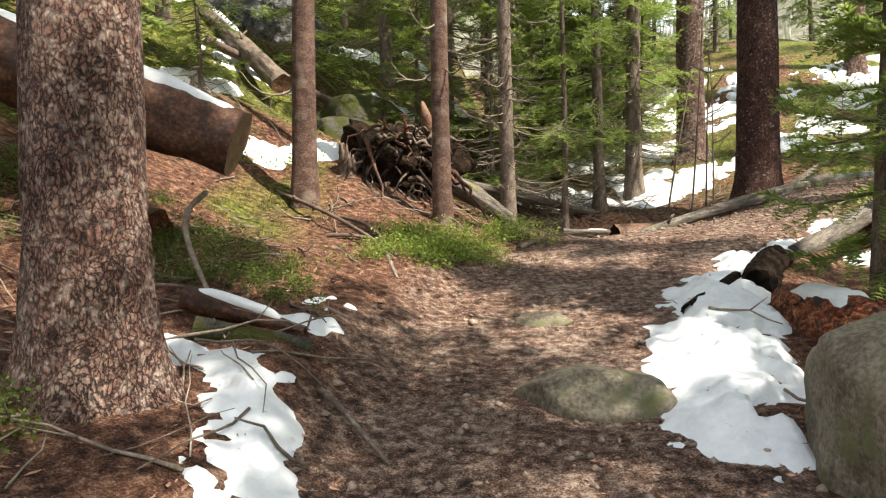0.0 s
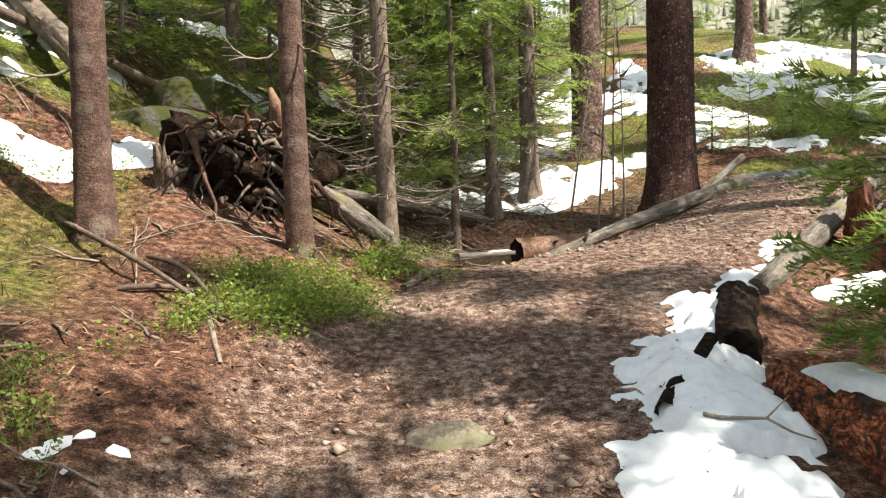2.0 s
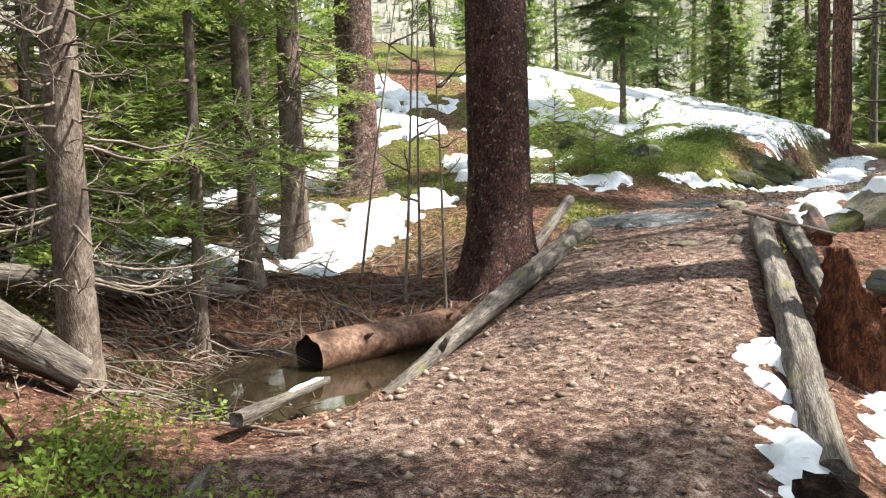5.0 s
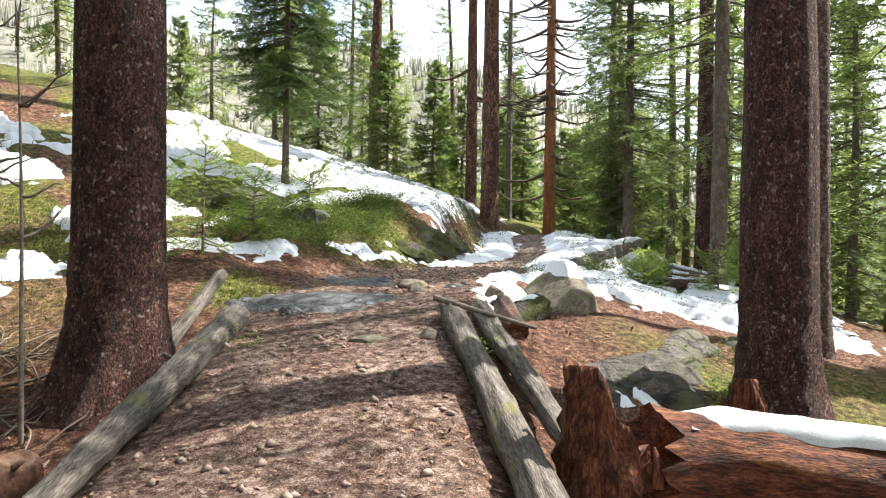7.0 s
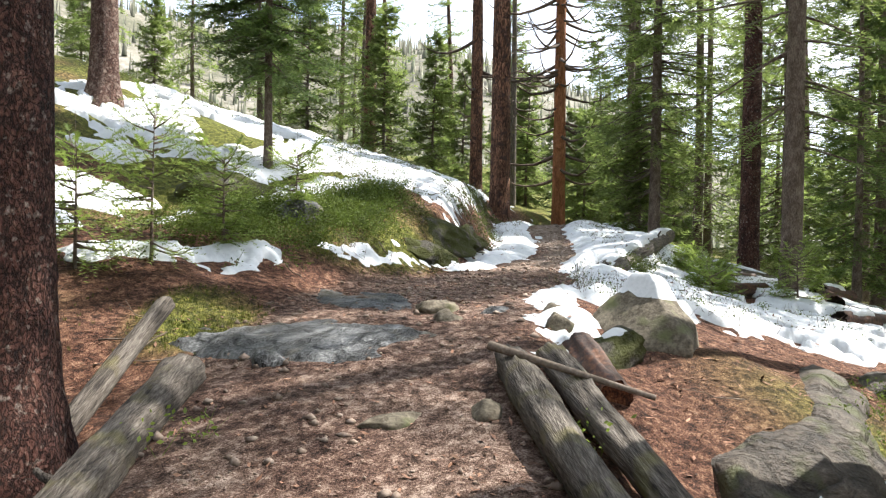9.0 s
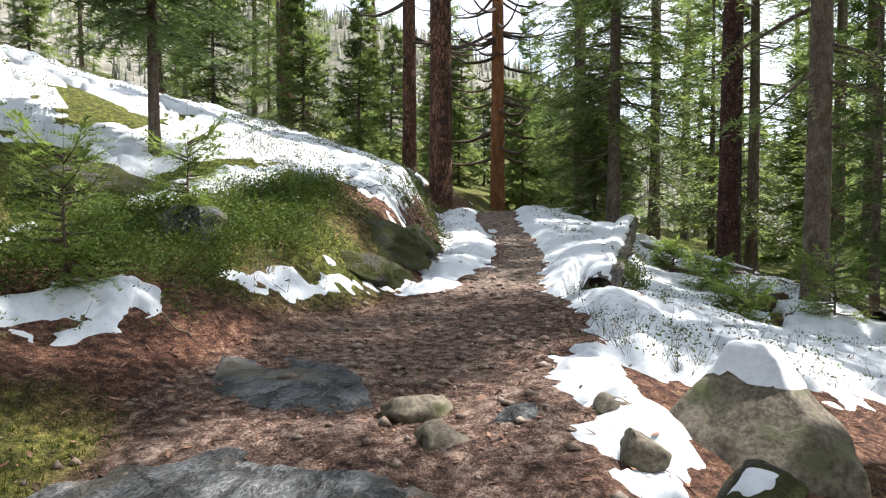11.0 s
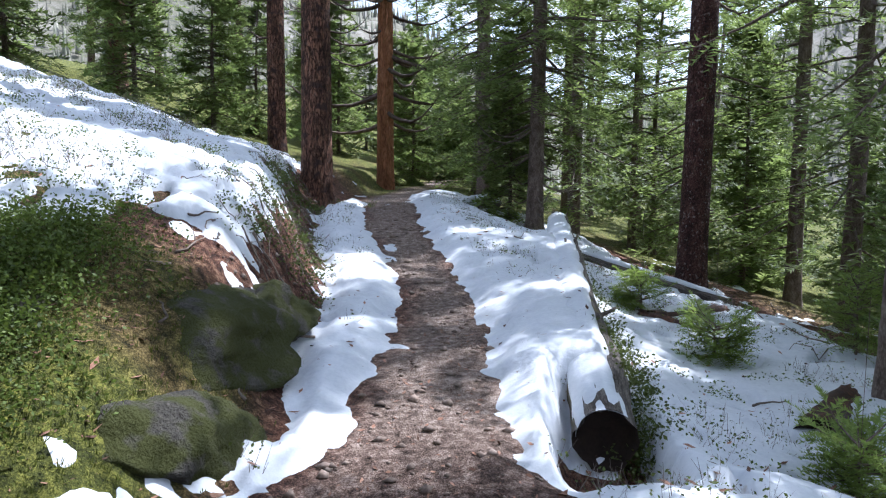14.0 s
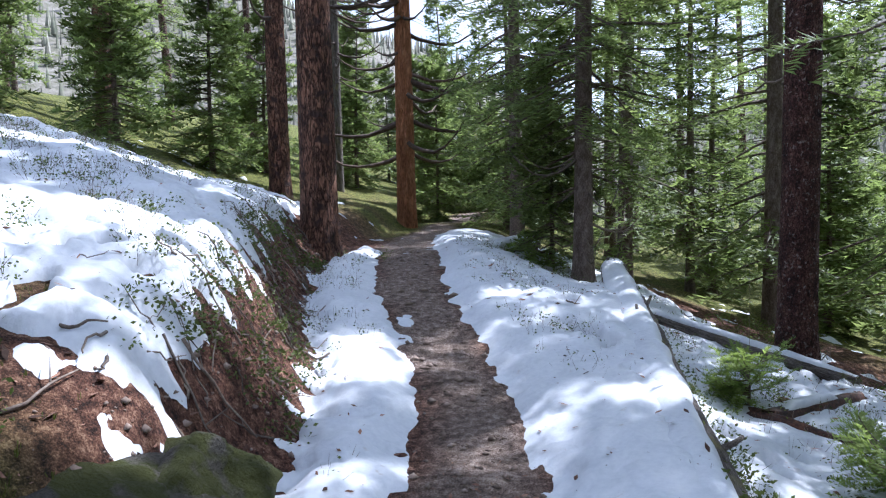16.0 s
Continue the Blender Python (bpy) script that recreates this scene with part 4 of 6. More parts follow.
def log(name, p0, p1, r0, r1, seed, label, bark, end=None, snow=None, stubs=0, rough=0.05, bend=0.0, seg=28, category="log", broken=0.0):
    """A lying trunk with end grain, broken stubs and, if asked, snow on its back: snow=(from, to, half angle, thickness)."""
    rng = np.random.default_rng(seed)
    p0, p1 = np.array(p0, float), np.array(p1, float)
    d, ln = frame_of(p0, p1)
    mid = (p0 + p1) / 2
    t = thing(name, tuple(mid), label, category)
    side = unit(np.cross(d, (0, 0, 1.0)))
    axes = np.stack([side, np.cross(d, side), d], 1)
    t.matrix_basis = Matrix.Translation(tuple(mid)) @ Matrix([list(r) for r in axes]).to_4x4()
    n = max(10, int(ln / 0.08))
    s = np.linspace(0, 1, n)
    pts = (p0 - mid) + (p1 - p0) * s[:, None]
    pts[:, 2] += bend * np.sin(s * math.pi)
    pts += side * (0.5 * bend * np.sin(s * 5 + seed))[:, None]
    rad = r0 + (r1 - r0) * s
    bits = rng.uniform(-1, 1, (n, seg))
    bits = (bits + np.roll(bits, 1, 0) + np.roll(bits, 1, 1) + np.roll(bits, -1, 0)) / 2.2
    lumps = noise2(s[:, None] * ln, np.cos(np.linspace(0, 6.28, seg))[None, :] * 2 + seed, 0.45, seed) - 0.5
    ph = rng.uniform(0, 6)
    if broken:
        jag = rng.uniform(-1, 1, seg) * broken

    def wob(i, a):
        return 1 + rough * bits[i, np.arange(seg)[None, :]] + 0.28 * lumps[i, np.arange(seg)[None, :]] + 0.05 * np.sin(2 * a + ph + 3 * s[i])

    v, f = tube(pts, rad, seg, False, wob)
    if broken:
        v[:seg] += d[None, :] * jag[:, None]
        v[-seg:] += d[None, :] * rng.uniform(-1, 1, seg)[:, None] * broken
    part("bark", v @ axes, f, bark, t)
    for first in (True, False):
        ring = v[:seg] if first else v[-seg:]
        c = ring.mean(0)
        # hollow ends are sunk deeper; their near-black colour paints the shade inside
        deep = 6.0 if end is DARK_WOOD_SHADE else 1.0
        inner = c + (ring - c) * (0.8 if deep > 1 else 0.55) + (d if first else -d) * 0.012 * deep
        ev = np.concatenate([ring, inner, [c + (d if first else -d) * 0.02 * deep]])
        ef = [(j, (j + 1) % seg, seg + (j + 1) % seg, seg + j) for j in range(seg)] + [(seg + j, seg + (j + 1) % seg, 2 * seg) for j in range(seg)]
        part("cut_end", ev @ axes, ef, end or CUT_WOOD, t, "weathered end of the log")
    for _ in range(stubs):
        u = rng.uniform(0.1, 0.9)
        a = rng.uniform(-1.2, 1.2)
        up = np.cross(side, d)
        o = unit(side * math.sin(a) + np.abs(up) * math.cos(a))
        b = (p0 - mid) + (p1 - p0) * u
        r = r0 + (r1 - r0) * u
        k = rng.uniform(0.05, 0.14)
        sv, sf = tube(np.stack([b + o * r * 0.85, b + o * (r + k * 0.6), b + o * (r + k) + d * 0.02]), [0.022, 0.016, 0.012], 7)
        part("branch_stub", sv @ axes, sf, bark, t)
    if snow:
        a0, a1, half, th = snow[:4]
        shift = radians(snow[4]) if len(snow) > 4 else 0.0
        m, w = max(8, int((a1 - a0) * ln / 0.05)), 15
        ss = np.linspace(a0, a1, m)
        ang = np.linspace(-1, 1, w)
        bp = np.stack([np.interp(ss, s, pts[:, c]) for c in range(3)], 1)
        rr = np.interp(ss, s, rad)
        up = unit(np.cross(side, d)) * (1 if np.cross(side, d)[2] > 0 else -1)
        A = shift + ang[None, :] * radians(half) * (0.85 + 0.35 * noise2(ss[:, None] * ln, ang[None, :] * 0 + seed, 0.22, seed))
        thick = th * np.clip(1.15 - np.abs(ang[None, :]) ** 3 * 1.35, -0.25, 1) * np.minimum(1, 6 * np.minimum(ss - a0, a1 - ss) / (a1 - a0) + 0.02)[:, None]
        thick = thick + 0.012 * (noise2(ss[:, None] * ln, A * 0.3, 0.09, seed + 5) - 0.5) - 0.004
        R = rr[:, None] + thick
        sv = bp[:, None, :] + R[..., None] * (np.sin(A)[..., None] * side + np.cos(A)[..., None] * up)
        i = np.arange(m - 1)[:, None] * w + np.arange(w - 1)[None, :]
        sf = np.stack([i, i + 1, i + w + 1, i + w], -1).reshape(-1, 4)
        part("snow_cap", sv.reshape(-1, 3) @ axes, sf, SNOW, t, "cap of melting snow")
    return t


def rock_mesh(size, seed, cuts=5, bumps=0.12, sub=4, deep=0.62):
    rng = np.random.default_rng(seed)
    bm = bmesh.new()
    bmesh.ops.create_icosphere(bm, subdivisions=sub, radius=1.0)
    v = np.array([q.co for q in bm.verts])
    f = [tuple(q.index for q in p.verts) for p in bm.faces]
    bm.free()
    for _ in range(cuts):
        nrm = unit(rng.normal(0, 1, 3))
        k = rng.uniform(deep, deep + 0.23)
        over = np.maximum(v @ nrm - k, 0)
        v = v - over[:, None] * nrm * 0.95
    off = rng.uniform(0, 50, 3)
    amount = np.array([noise.fractal(Vector(p * 1.6 + off), 1.0, 2.0, 4) for p in v])
    fine = np.array([noise.noise(Vector(p * 7 + off)) for p in v])
    v = v * (1 + bumps * amount + 0.018 * fine)[:, None]
    return v * np.array(size), f


def rock(x, y, z, size, seed, label, mat=None, turn=0.0, cuts=5, bumps=0.12, name="rock", snow=False, tilt=(0, 0), sub=4, deep=0.62):
    v, f = rock_mesh(size, seed, cuts, bumps, sub, deep)
    ob = mesh_from(name, v, f, mat or ROCK_BROWN)
    ob.matrix_basis = pose(x, y, z, tilt[0], tilt[1], turn)
    tagged(ob, label, "rock")
    if snow:
        top = v[:, 2] > 0.5 * size[2] + 0.25 * size[2] * (noise2(v[:, 0], v[:, 1], 0.25, seed + 2) - 0.5)
        c = v.copy()
        lift = 0.055 * smooth(0.45, 0.8, v[:, 2] / size[2]) * (0.6 + 0.8 * noise2(v[:, 0], v[:, 1], 0.18, seed))
        c[:, 2] += lift - 0.008
        keep = [q for q in f if all(top[i] for i in q)]
        used = sorted({i for q in keep for i in q})
        remap = {a: b for b, a in enumerate(used)}
        part("snow_cap", c[used], [tuple(remap[i] for i in q) for q in keep], SNOW, ob, "cap of melting snow")
    return ob


# the big sawn log on the left, behind the old spruce
log("fallen_log", (-1.36, 5.35, 1.96), (-4.4, 5.3, 3.1), 0.225, 0.32, 31, "large sawn brown log with snow on its back", LOG_BARK, CUT_WOOD, snow=(0.03, 0.9, 36, 0.05), stubs=7, rough=0.06)
log("fallen_log", (-2.0, 5.5, 1.32), (-3.5, 6.2, 1.75), 0.2, 0.22, 32, "rotting brown log on the hillside", LOG_BARK, ROT_WOOD, rough=0.08)
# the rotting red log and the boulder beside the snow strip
log("rotting_log", (2.62, 5.75, 0.7), (2.34, 3.1, 0.66), 0.2, 0.27, 33, "rotting log with flaking rust-red bark and snow patches", LOG_RED, DARK_WOOD_SHADE, snow=(0.1, 0.42, 34, 0.05), rough=0.1, stubs=4, broken=0.06, seg=36)
log("charred_log", (2.45, 6.0, 0.82), (3.15, 7.1, 0.98), 0.14, 0.13, 34, "dark wet log end lying in the snow", DARK_SOIL, DARK_WOOD_SHADE, rough=0.12, broken=0.05)
log("charred_branch", (1.72, 5.4, 0.76), (2.35, 6.1, 0.9), 0.05, 0.06, 35, "dark broken branch lying on the snow", DARK_SOIL, DARK_WOOD_SHADE, rough=0.1)
rock(1.93, 3.12, 0.58, (0.56, 0.6, 0.52), 41, "large rounded grey-green boulder beside the trail", ROCK_BROWN, 20, cuts=3, bumps=0.07, name="boulder", sub=5)
rock(0.76, 4.08, 0.47, (0.44, 0.26, 0.2), 42, "flat lichened rock with moss set in the trail", ROCK_BROWN, -14, cuts=4, bumps=0.1)
rock(0.66, 5.52, 0.67, (0.26, 0.14, 0.09), 43, "pale stone set in the sunlit trail", ROCK_BROWN, -6, cuts=11, bumps=0.2, deep=0.45)
rock(-0.15, 3.2, 0.36, (0.06, 0.04, 0.03), 44, "small pale stone on the trail", PEBBLE)
rock(1.36, 3.36, 0.42, (0.06, 0.05, 0.05), 45, "small tan stone beside the boulder", PEBBLE)
# logs lining the trail where it crosses the stream
log("edge_log", (2.3, 8.93, 1.11), (5.95, 11.36, 1.79), 0.045, 0.105, 36, "long weathered grey log lining the trail", DEAD_WOOD, DEAD_WOOD, rough=0.12, bend=0.03, stubs=2)
log("wooden_stake", (5.2, 11.35, 1.55), (6.15, 11.75, 2.12), 0.06, 0.05, 37, "grey weathered stake leaning behind the edge log", DEAD_WOOD, DEAD_WOOD, rough=0.07)
log("edge_log", (3.35, 7.17, 0.99), (6.78, 9.85, 1.88), 0.095, 0.09, 38, "hewn grey log lining the trail beside the snow", DEAD_WOOD, DEAD_WOOD, rough=0.09, bend=0.02)
log("edge_log", (5.2, 8.2, 1.36), (7.05, 9.75, 1.88), 0.06, 0.08, 39, "second grey log lying along the trail edge", DEAD_WOOD, DEAD_WOOD, rough=0.12)
log("dry_branch", (6.6, 9.9, 1.98), (6.75, 9.1, 1.78), 0.022, 0.016, 40, "dark dry branch lying across two logs", TWIG, TWIG, seg=8)
log("stream_log", (2.5, 10.45, 1.06), (3.95, 10.82, 1.1), 0.145, 0.13, 46, "peeled tan log lying across the stream", TAN_LOG, DARK_WOOD_SHADE, stubs=4, rough=0.03)
log("mossy_log", (-0.1, 9.75, 1.95), (0.95, 9.55, 1.32), 0.15, 0.09, 47, "mossy grey log sloping down from the root mass", DEAD_WOOD, DEAD_WOOD, rough=0.12, bend=0.05)
log("fallen_log", (-0.3, 9.9, 1.95), (2.6, 12.2, 1.35), 0.09, 0.05, 48, "thin dead trunk lying across the gully", DEAD_WOOD, DEAD_WOOD, rough=0.06)
log("fallen_log", (-2.0, 10.6, 3.2), (-3.6, 12.6, 4.75), 0.14, 0.12, 49, "fallen trunk with torn roots on the hillside", BARK_THIN, TAN_LOG, snow=(0.55, 0.9, 26, 0.03), stubs=6, rough=0.06)
log("fallen_log", (6.5, 17.0, 3.1), (12.0, 20.5, 4.6), 0.12, 0.09, 50, "grey fallen trunk lying on the snowy slope", DEAD_WOOD, DEAD_WOOD, rough=0.05)
log("rotting_branch", (-1.5, 4.55, 1.03), (-0.8, 4.4, 0.83), 0.075, 0.045, 51, "short rotting log half covered with snow", LOG_BARK, ROT_WOOD, snow=(0.1, 0.8, 40, 0.03), rough=0.1)
log("rotting_branch", (-1.35, 4.2, 0.9), (-0.75, 4.28, 0.75), 0.07, 0.05, 52, "mossy broken plank of wood", ROCK_MOSS, DEAD_WOOD, rough=0.12)
log("rotting_branch", (1.45, 8.75, 1.2), (2.15, 9.35, 1.16), 0.035, 0.022, 53, "pale broken branch on the stream bank", DEAD_WOOD, DEAD_WOOD, snow=(0.5, 0.95, 35, 0.012), rough=0.14)

def ground_log(name, ax, ay, bx, by, r0, r1, seed, label, bark, lift=0.0, **more):
    return log(name, (ax, ay, ground_at(ax, ay) + 0.6 * r0 + lift), (bx, by, ground_at(bx, by) + 0.6 * r1), r0, r1, seed, label, bark, bark, **more)


ground_log("dead_branch", -1.6, 8.0, -0.38, 6.62, 0.02, 0.014, 201, "long dead branch lying beside the shrubs", DARK_TWIG, rough=0.14, seg=9, bend=0.07, stubs=3)
ground_log("dead_branch", -1.0, 7.05, -0.5, 7.12, 0.02, 0.014, 202, "short broken branch lying on needle litter", DARK_TWIG, rough=0.14, seg=9, bend=0.03)
ground_log("dead_branch", -0.45, 6.7, -0.34, 6.2, 0.022, 0.012, 203, "short broken branch lying on needle litter", TWIG, rough=0.14, seg=9)
ground_log("dead_branch", -0.9, 7.5, -0.35, 6.9, 0.02, 0.012, 204, "crooked grey branch lying beside the shrubs", DARK_TWIG, rough=0.16, seg=9, bend=0.06, lift=0.05)
ground_log("dead_branch", -0.66, 3.9, -0.28, 3.4, 0.016, 0.012, 205, "thin root crossing the trail's edge", BARK_THIN, rough=0.16, seg=9, bend=0.02)
ground_log("dead_branch", -1.75, 5.6, -1.45, 4.75, 0.022, 0.016, 206, "bent grey branch leaning below the sawn log", TWIG, rough=0.14, seg=9, bend=0.16, lift=0.4)
ground_log("dead_branch", 0.85, 7.85, 1.25, 8.4, 0.03, 0.02, 207, "pale broken branch on the trail's edge", DEAD_WOOD, rough=0.14, seg=9, bend=0.03)
ground_log("dead_branch", -1.9, 4.5, -0.95, 4.62, 0.014, 0.01, 208, "thin bare branch lying over the snow", DARK_TWIG, rough=0.14, seg=8, bend=0.08, lift=0.1)
ground_log("fallen_log", -1.05, 11.6, 0.6, 10.5, 0.06, 0.04, 209, "thin dark trunk lying on the mossy slope", BARK_THIN, rough=0.1, seg=12, bend=0.06, lift=0.15)
ground_log("fallen_log", -3.2, 11.2, -0.9, 11.9, 0.07, 0.05, 210, "thin dark trunk lying on the mossy slope", DARK_TWIG, rough=0.1, seg=12, bend=0.06, lift=0.2, stubs=6)


def rotten_stump(x, y, r, h, seed, label, mat, name="rotten_stump"):
    """A hollow broken stump with splintered upright shards."""
    rng = np.random.default_rng(seed)
    z0 = ground_at(x, y) - 0.05
    t = thing(name, (x, y, z0), label, "stump")
    seg, rings = 30, 16
    ang = np.linspace(0, 2 * math.pi, seg, endpoint=False)
    tops = h * (0.45 + 0.55 * np.clip(np.cos(ang - rng.uniform(0, 6)) * 0.7 + 0.4 + rng.normal(0, 0.16, seg), 0, 1))
    v = []
    for k in range(rings):
        s = k / (rings - 1)
        rad = r * (1.25 - 0.35 * s ** 0.5) * (1 + 0.06 * rng.normal(0, 1, seg) + 0.06 * np.cos(5 * ang))
        v += [(rad[j] * math.cos(ang[j]), rad[j] * math.sin(ang[j]), s * tops[j]) for j in range(seg)]
    for k in range(rings - 1, -1, -3):
        s = k / (rings - 1)
        v += [(0.72 * r * math.cos(ang[j]), 0.72 * r * math.sin(ang[j]), 0.15 * h + s * (tops[j] - 0.15 * h) - 0.02) for j in range(seg)]
    rows = len(v) // seg
    f = [(i * seg + j, i * seg + (j + 1) % seg, (i + 1) * seg + (j + 1) % seg, (i + 1) * seg + j) for i in range(rows - 1) for j in range(seg)]
    f.append(tuple((rows - 1) * seg + j for j in range(seg)))
    part("stump_wall", v, f, mat, t)
    for _ in range(7):
        a, k = rng.uniform(0, 6.28), rng.uniform(0.2, 0.55) * h
        b = np.array((math.cos(a) * r * 1.02, math.sin(a) * r * 1.02, rng.uniform(0.1, 0.5) * h))
        sv, sf = tube(np.stack([b, b + (0.01, 0, k * 0.6), b + (0.0, 0.015, k)]), [0.03, 0.024, 0.006], 6)
        part("splinter", sv, sf, mat, t)
    return t


rotten_stump(5.05, 7.95, 0.25, 0.82, 61, "tall crumbling rust-brown stump beside the trail", ROT_WOOD)
log("rotting_log", (5.1, 7.8, 1.38), (6.3, 6.6, 1.16), 0.22, 0.2, 62, "rotting red-brown log with a strip of snow", ROT_WOOD, ROT_WOOD, snow=(0.08, 0.9, 34, 0.06), rough=0.1, broken=0.08)
rotten_stump(7.35, 7.75, 0.12, 0.4, 63, "small broken red stump under the spruce", ROT_WOOD)
# rock slabs across the trail, outcrop and boulder on its lower side
def flush_slab(cx, cy, rx, ry, turn, thick, seed, label):
    """Bedrock worn flush with the trail, with a ragged rim."""
    xs, ys = np.arange(cx - 1.4, cx + 1.4, 0.03), np.arange(cy - 1.4, cy + 1.4, 0.03)
    X, Y = np.meshgrid(xs, ys)
    c, k = math.cos(radians(turn)), math.sin(radians(turn))
    u, w = ((X - cx) * c + (Y - cy) * k) / rx, (-(X - cx) * k + (Y - cy) * c) / ry
    inside = 1 - (np.abs(u) ** 2.6 + np.abs(w) ** 2.6) ** (1 / 2.6) + 0.34 * fbm(X, Y, 0.5, seed) + 0.22 * fbm(X, Y, 0.16, seed + 1)
    ledge = 0.012 * np.floor(4 * noise2(X * c + Y * k, (-X * k + Y * c) * 3, 0.6, seed + 3))
    Z = ground(X, Y) + thick * smooth(-0.05, 0.25, inside) - 0.02 + (ledge + 0.015 * fbm(X, Y, 0.2, seed + 5)) * smooth(0.05, 0.3, inside)
    v, f = sheet(xs, ys, Z, inside > -0.08)
    return tagged(mesh_from("rock_slab", v, f, ROCK_GREY), label, "rock")


flush_slab(6.86, 11.22, 0.78, 0.5, 113, 0.03, 71, "wet grey rock slab lying flush in the trail")
flush_slab(8.05, 11.75, 0.72, 0.32, 60, 0.008, 72, "worn brown rock slab in the trail")
rock(8.2, 8.8, 1.1, (2.4, 1.0, 0.55), 73, "broad wet rock outcrop below the trail", ROCK_WET, 20, cuts=12, bumps=0.3, name="rock_outcrop", sub=5)
rock(10.3, 8.3, 1.05, (1.3, 0.7, 0.45), 74, "broad wet rock outcrop below the trail", ROCK_WET, 5, cuts=12, bumps=0.3, name="rock_outcrop", sub=5)
rock(8.62, 9.62, 1.86, (0.62, 0.44, 0.46), 75, "angular green-grey boulder with snow on top", ROCK_BROWN, 28, cuts=9, bumps=0.06, name="boulder", snow=True, sub=5, deep=0.5, tilt=(6, 6))
rock(7.85, 10.02, 1.97, (0.13, 0.11, 0.1), 76, "round brown stone at the snow's edge", ROCK_BROWN, 10, cuts=7, bumps=0.1, deep=0.5)
rock(8.3, 10.2, 1.99, (0.2, 0.12, 0.09), 77, "flat dark stone at the snow's edge", ROCK_BROWN, 10)
rock(7.95, 10.98, 1.98, (0.2, 0.12, 0.1), 78, "angular brown stone in the trail", ROCK_BROWN, -40, cuts=8, bumps=0.2)
rock(7.7, 10.78, 1.95, (0.16, 0.1, 0.08), 79, "angular brown stone in the trail", ROCK_BROWN, 30, cuts=8, bumps=0.2)
rock(8.05, 10.55, 1.985, (0.18, 0.1, 0.06), 80, "dark flat stone in the trail", ROCK_GREY, -15, cuts=8)
rock(6.3, 9.75, 1.7, (0.13, 0.09, 0.08), 81, "rounded brown stone by the trail's edge", ROCK_BROWN, 20)
rock(6.0, 10.05, 1.68, (0.19, 0.09, 0.05), 82, "flat stone sunk in the trail", ROCK_BROWN, -30, cuts=7)
rock(6.35, 11.15, 1.78, (0.15, 0.12, 0.09), 83, "small grey rock at the slab's edge", ROCK_GREY, 20)
log("mossy_stump", (7.5, 9.7, 1.72), (7.9, 9.58, 1.86), 0.15, 0.13, 85, "short mossy log end with snow on top", ROCK_MOSS, ROT_WOOD, snow=(0.5, 0.9, 30, 0.02), rough=0.1)
log("rotting_log", (6.95, 9.35, 1.72), (7.45, 9.75, 1.87), 0.09, 0.1, 86, "dark rotting log end beside the snow", LOG_BARK, ROT_WOOD, rough=0.12)
# the upper trail: mossy rocks in the bank, the snow-covered log, small logs in the snow
rock(11.7, 13.48, 2.66, (1.1, 0.6, 0.3), 91, "long mossy rock ledge in the bank above the trail", ROCK_MOSS, -12, cuts=14, bumps=0.22, name="mossy_rock", sub=5, tilt=(26, 6), deep=0.5)
rock(12.7, 13.46, 2.55, (0.5, 0.32, 0.2), 214, "mossy rock ledge in the bank above the trail", ROCK_MOSS, 8, cuts=12, bumps=0.22, name="mossy_rock", sub=5, tilt=(24, 8), deep=0.5)
rock(10.85, 13.02, 2.28, (0.55, 0.34, 0.22), 92, "grey rock with grass in the bank", ROCK_MOSS, -14, cuts=5, bumps=0.2, name="mossy_rock", sub=5, tilt=(18, 6))
rock(9.55, 13.75, 2.75, (0.4, 0.26, 0.2), 215, "grey rock among shrubs in the bank", ROCK_GREY, 20, cuts=6, name="mossy_rock")
rock(10.2, 15.4, 3.05, (0.9, 0.5, 0.3), 93, "mossy rock on the slope", ROCK_MOSS, 10, name="mossy_rock")
rock(-1.1, 10.5, 2.25, (1.0, 0.7, 0.5), 94, "large mossy rock behind the uprooted stump", ROCK_MOSS, 20, name="mossy_rock", sub=5)
rock(-3.0, 13.6, 4.5, (1.3, 1.0, 0.8), 95, "grey rock face on the hillside", ROCK_GREY, 35, name="rock_outcrop", sub=5)
log("snowy_log", (12.05, 11.13, 2.1), (19.8, 12.3, 2.7), 0.175, 0.17, 96, "long fallen log under a thick cap of snow", DEAD_WOOD, DARK_WOOD_SHADE, snow=(0.0, 1.0, 62, 0.07, -24), stubs=8, rough=0.05)
log("snowy_log", (20.9, 14.2, 2.78), (22.4, 13.8, 2.85), 0.14, 0.13, 97, "short log capped with snow beyond the bend", DEAD_WOOD, DEAD_WOOD, snow=(0.0, 1.0, 75, 0.09))
log("fallen_log", (18.9, 12.1, 2.36), (17.5, 10.0, 1.95), 0.075, 0.07, 98, "thin pale fallen trunk dusted with snow", DEAD_WOOD, DEAD_WOOD, snow=(0.0, 1.0, 45, 0.03))
for k, (ax, ay, bx, by, rr) in enumerate([(13.0, 9.95, 13.9, 9.55, 0.11), (14.2, 8.95, 15.3, 8.6, 0.12), (13.4, 8.7, 14.3, 8.9, 0.1), (15.9, 10.9, 16.9, 10.1, 0.07), (16.0, 11.0, 15.5, 10.4, 0.06), (12.2, 8.6, 13.0, 8.2, 0.1)]):
    log("dark_log", (ax, ay, ground_at(ax, ay) + 0.1), (bx, by, ground_at(bx, by) + 0.1), rr, rr * 0.8, 110 + k, "dark rotting log half buried in the snow", LOG_BARK, DARK_WOOD_SHADE, snow=(0.15, 0.7, 40, 0.05) if k % 2 else None, rough=0.12, broken=0.03)


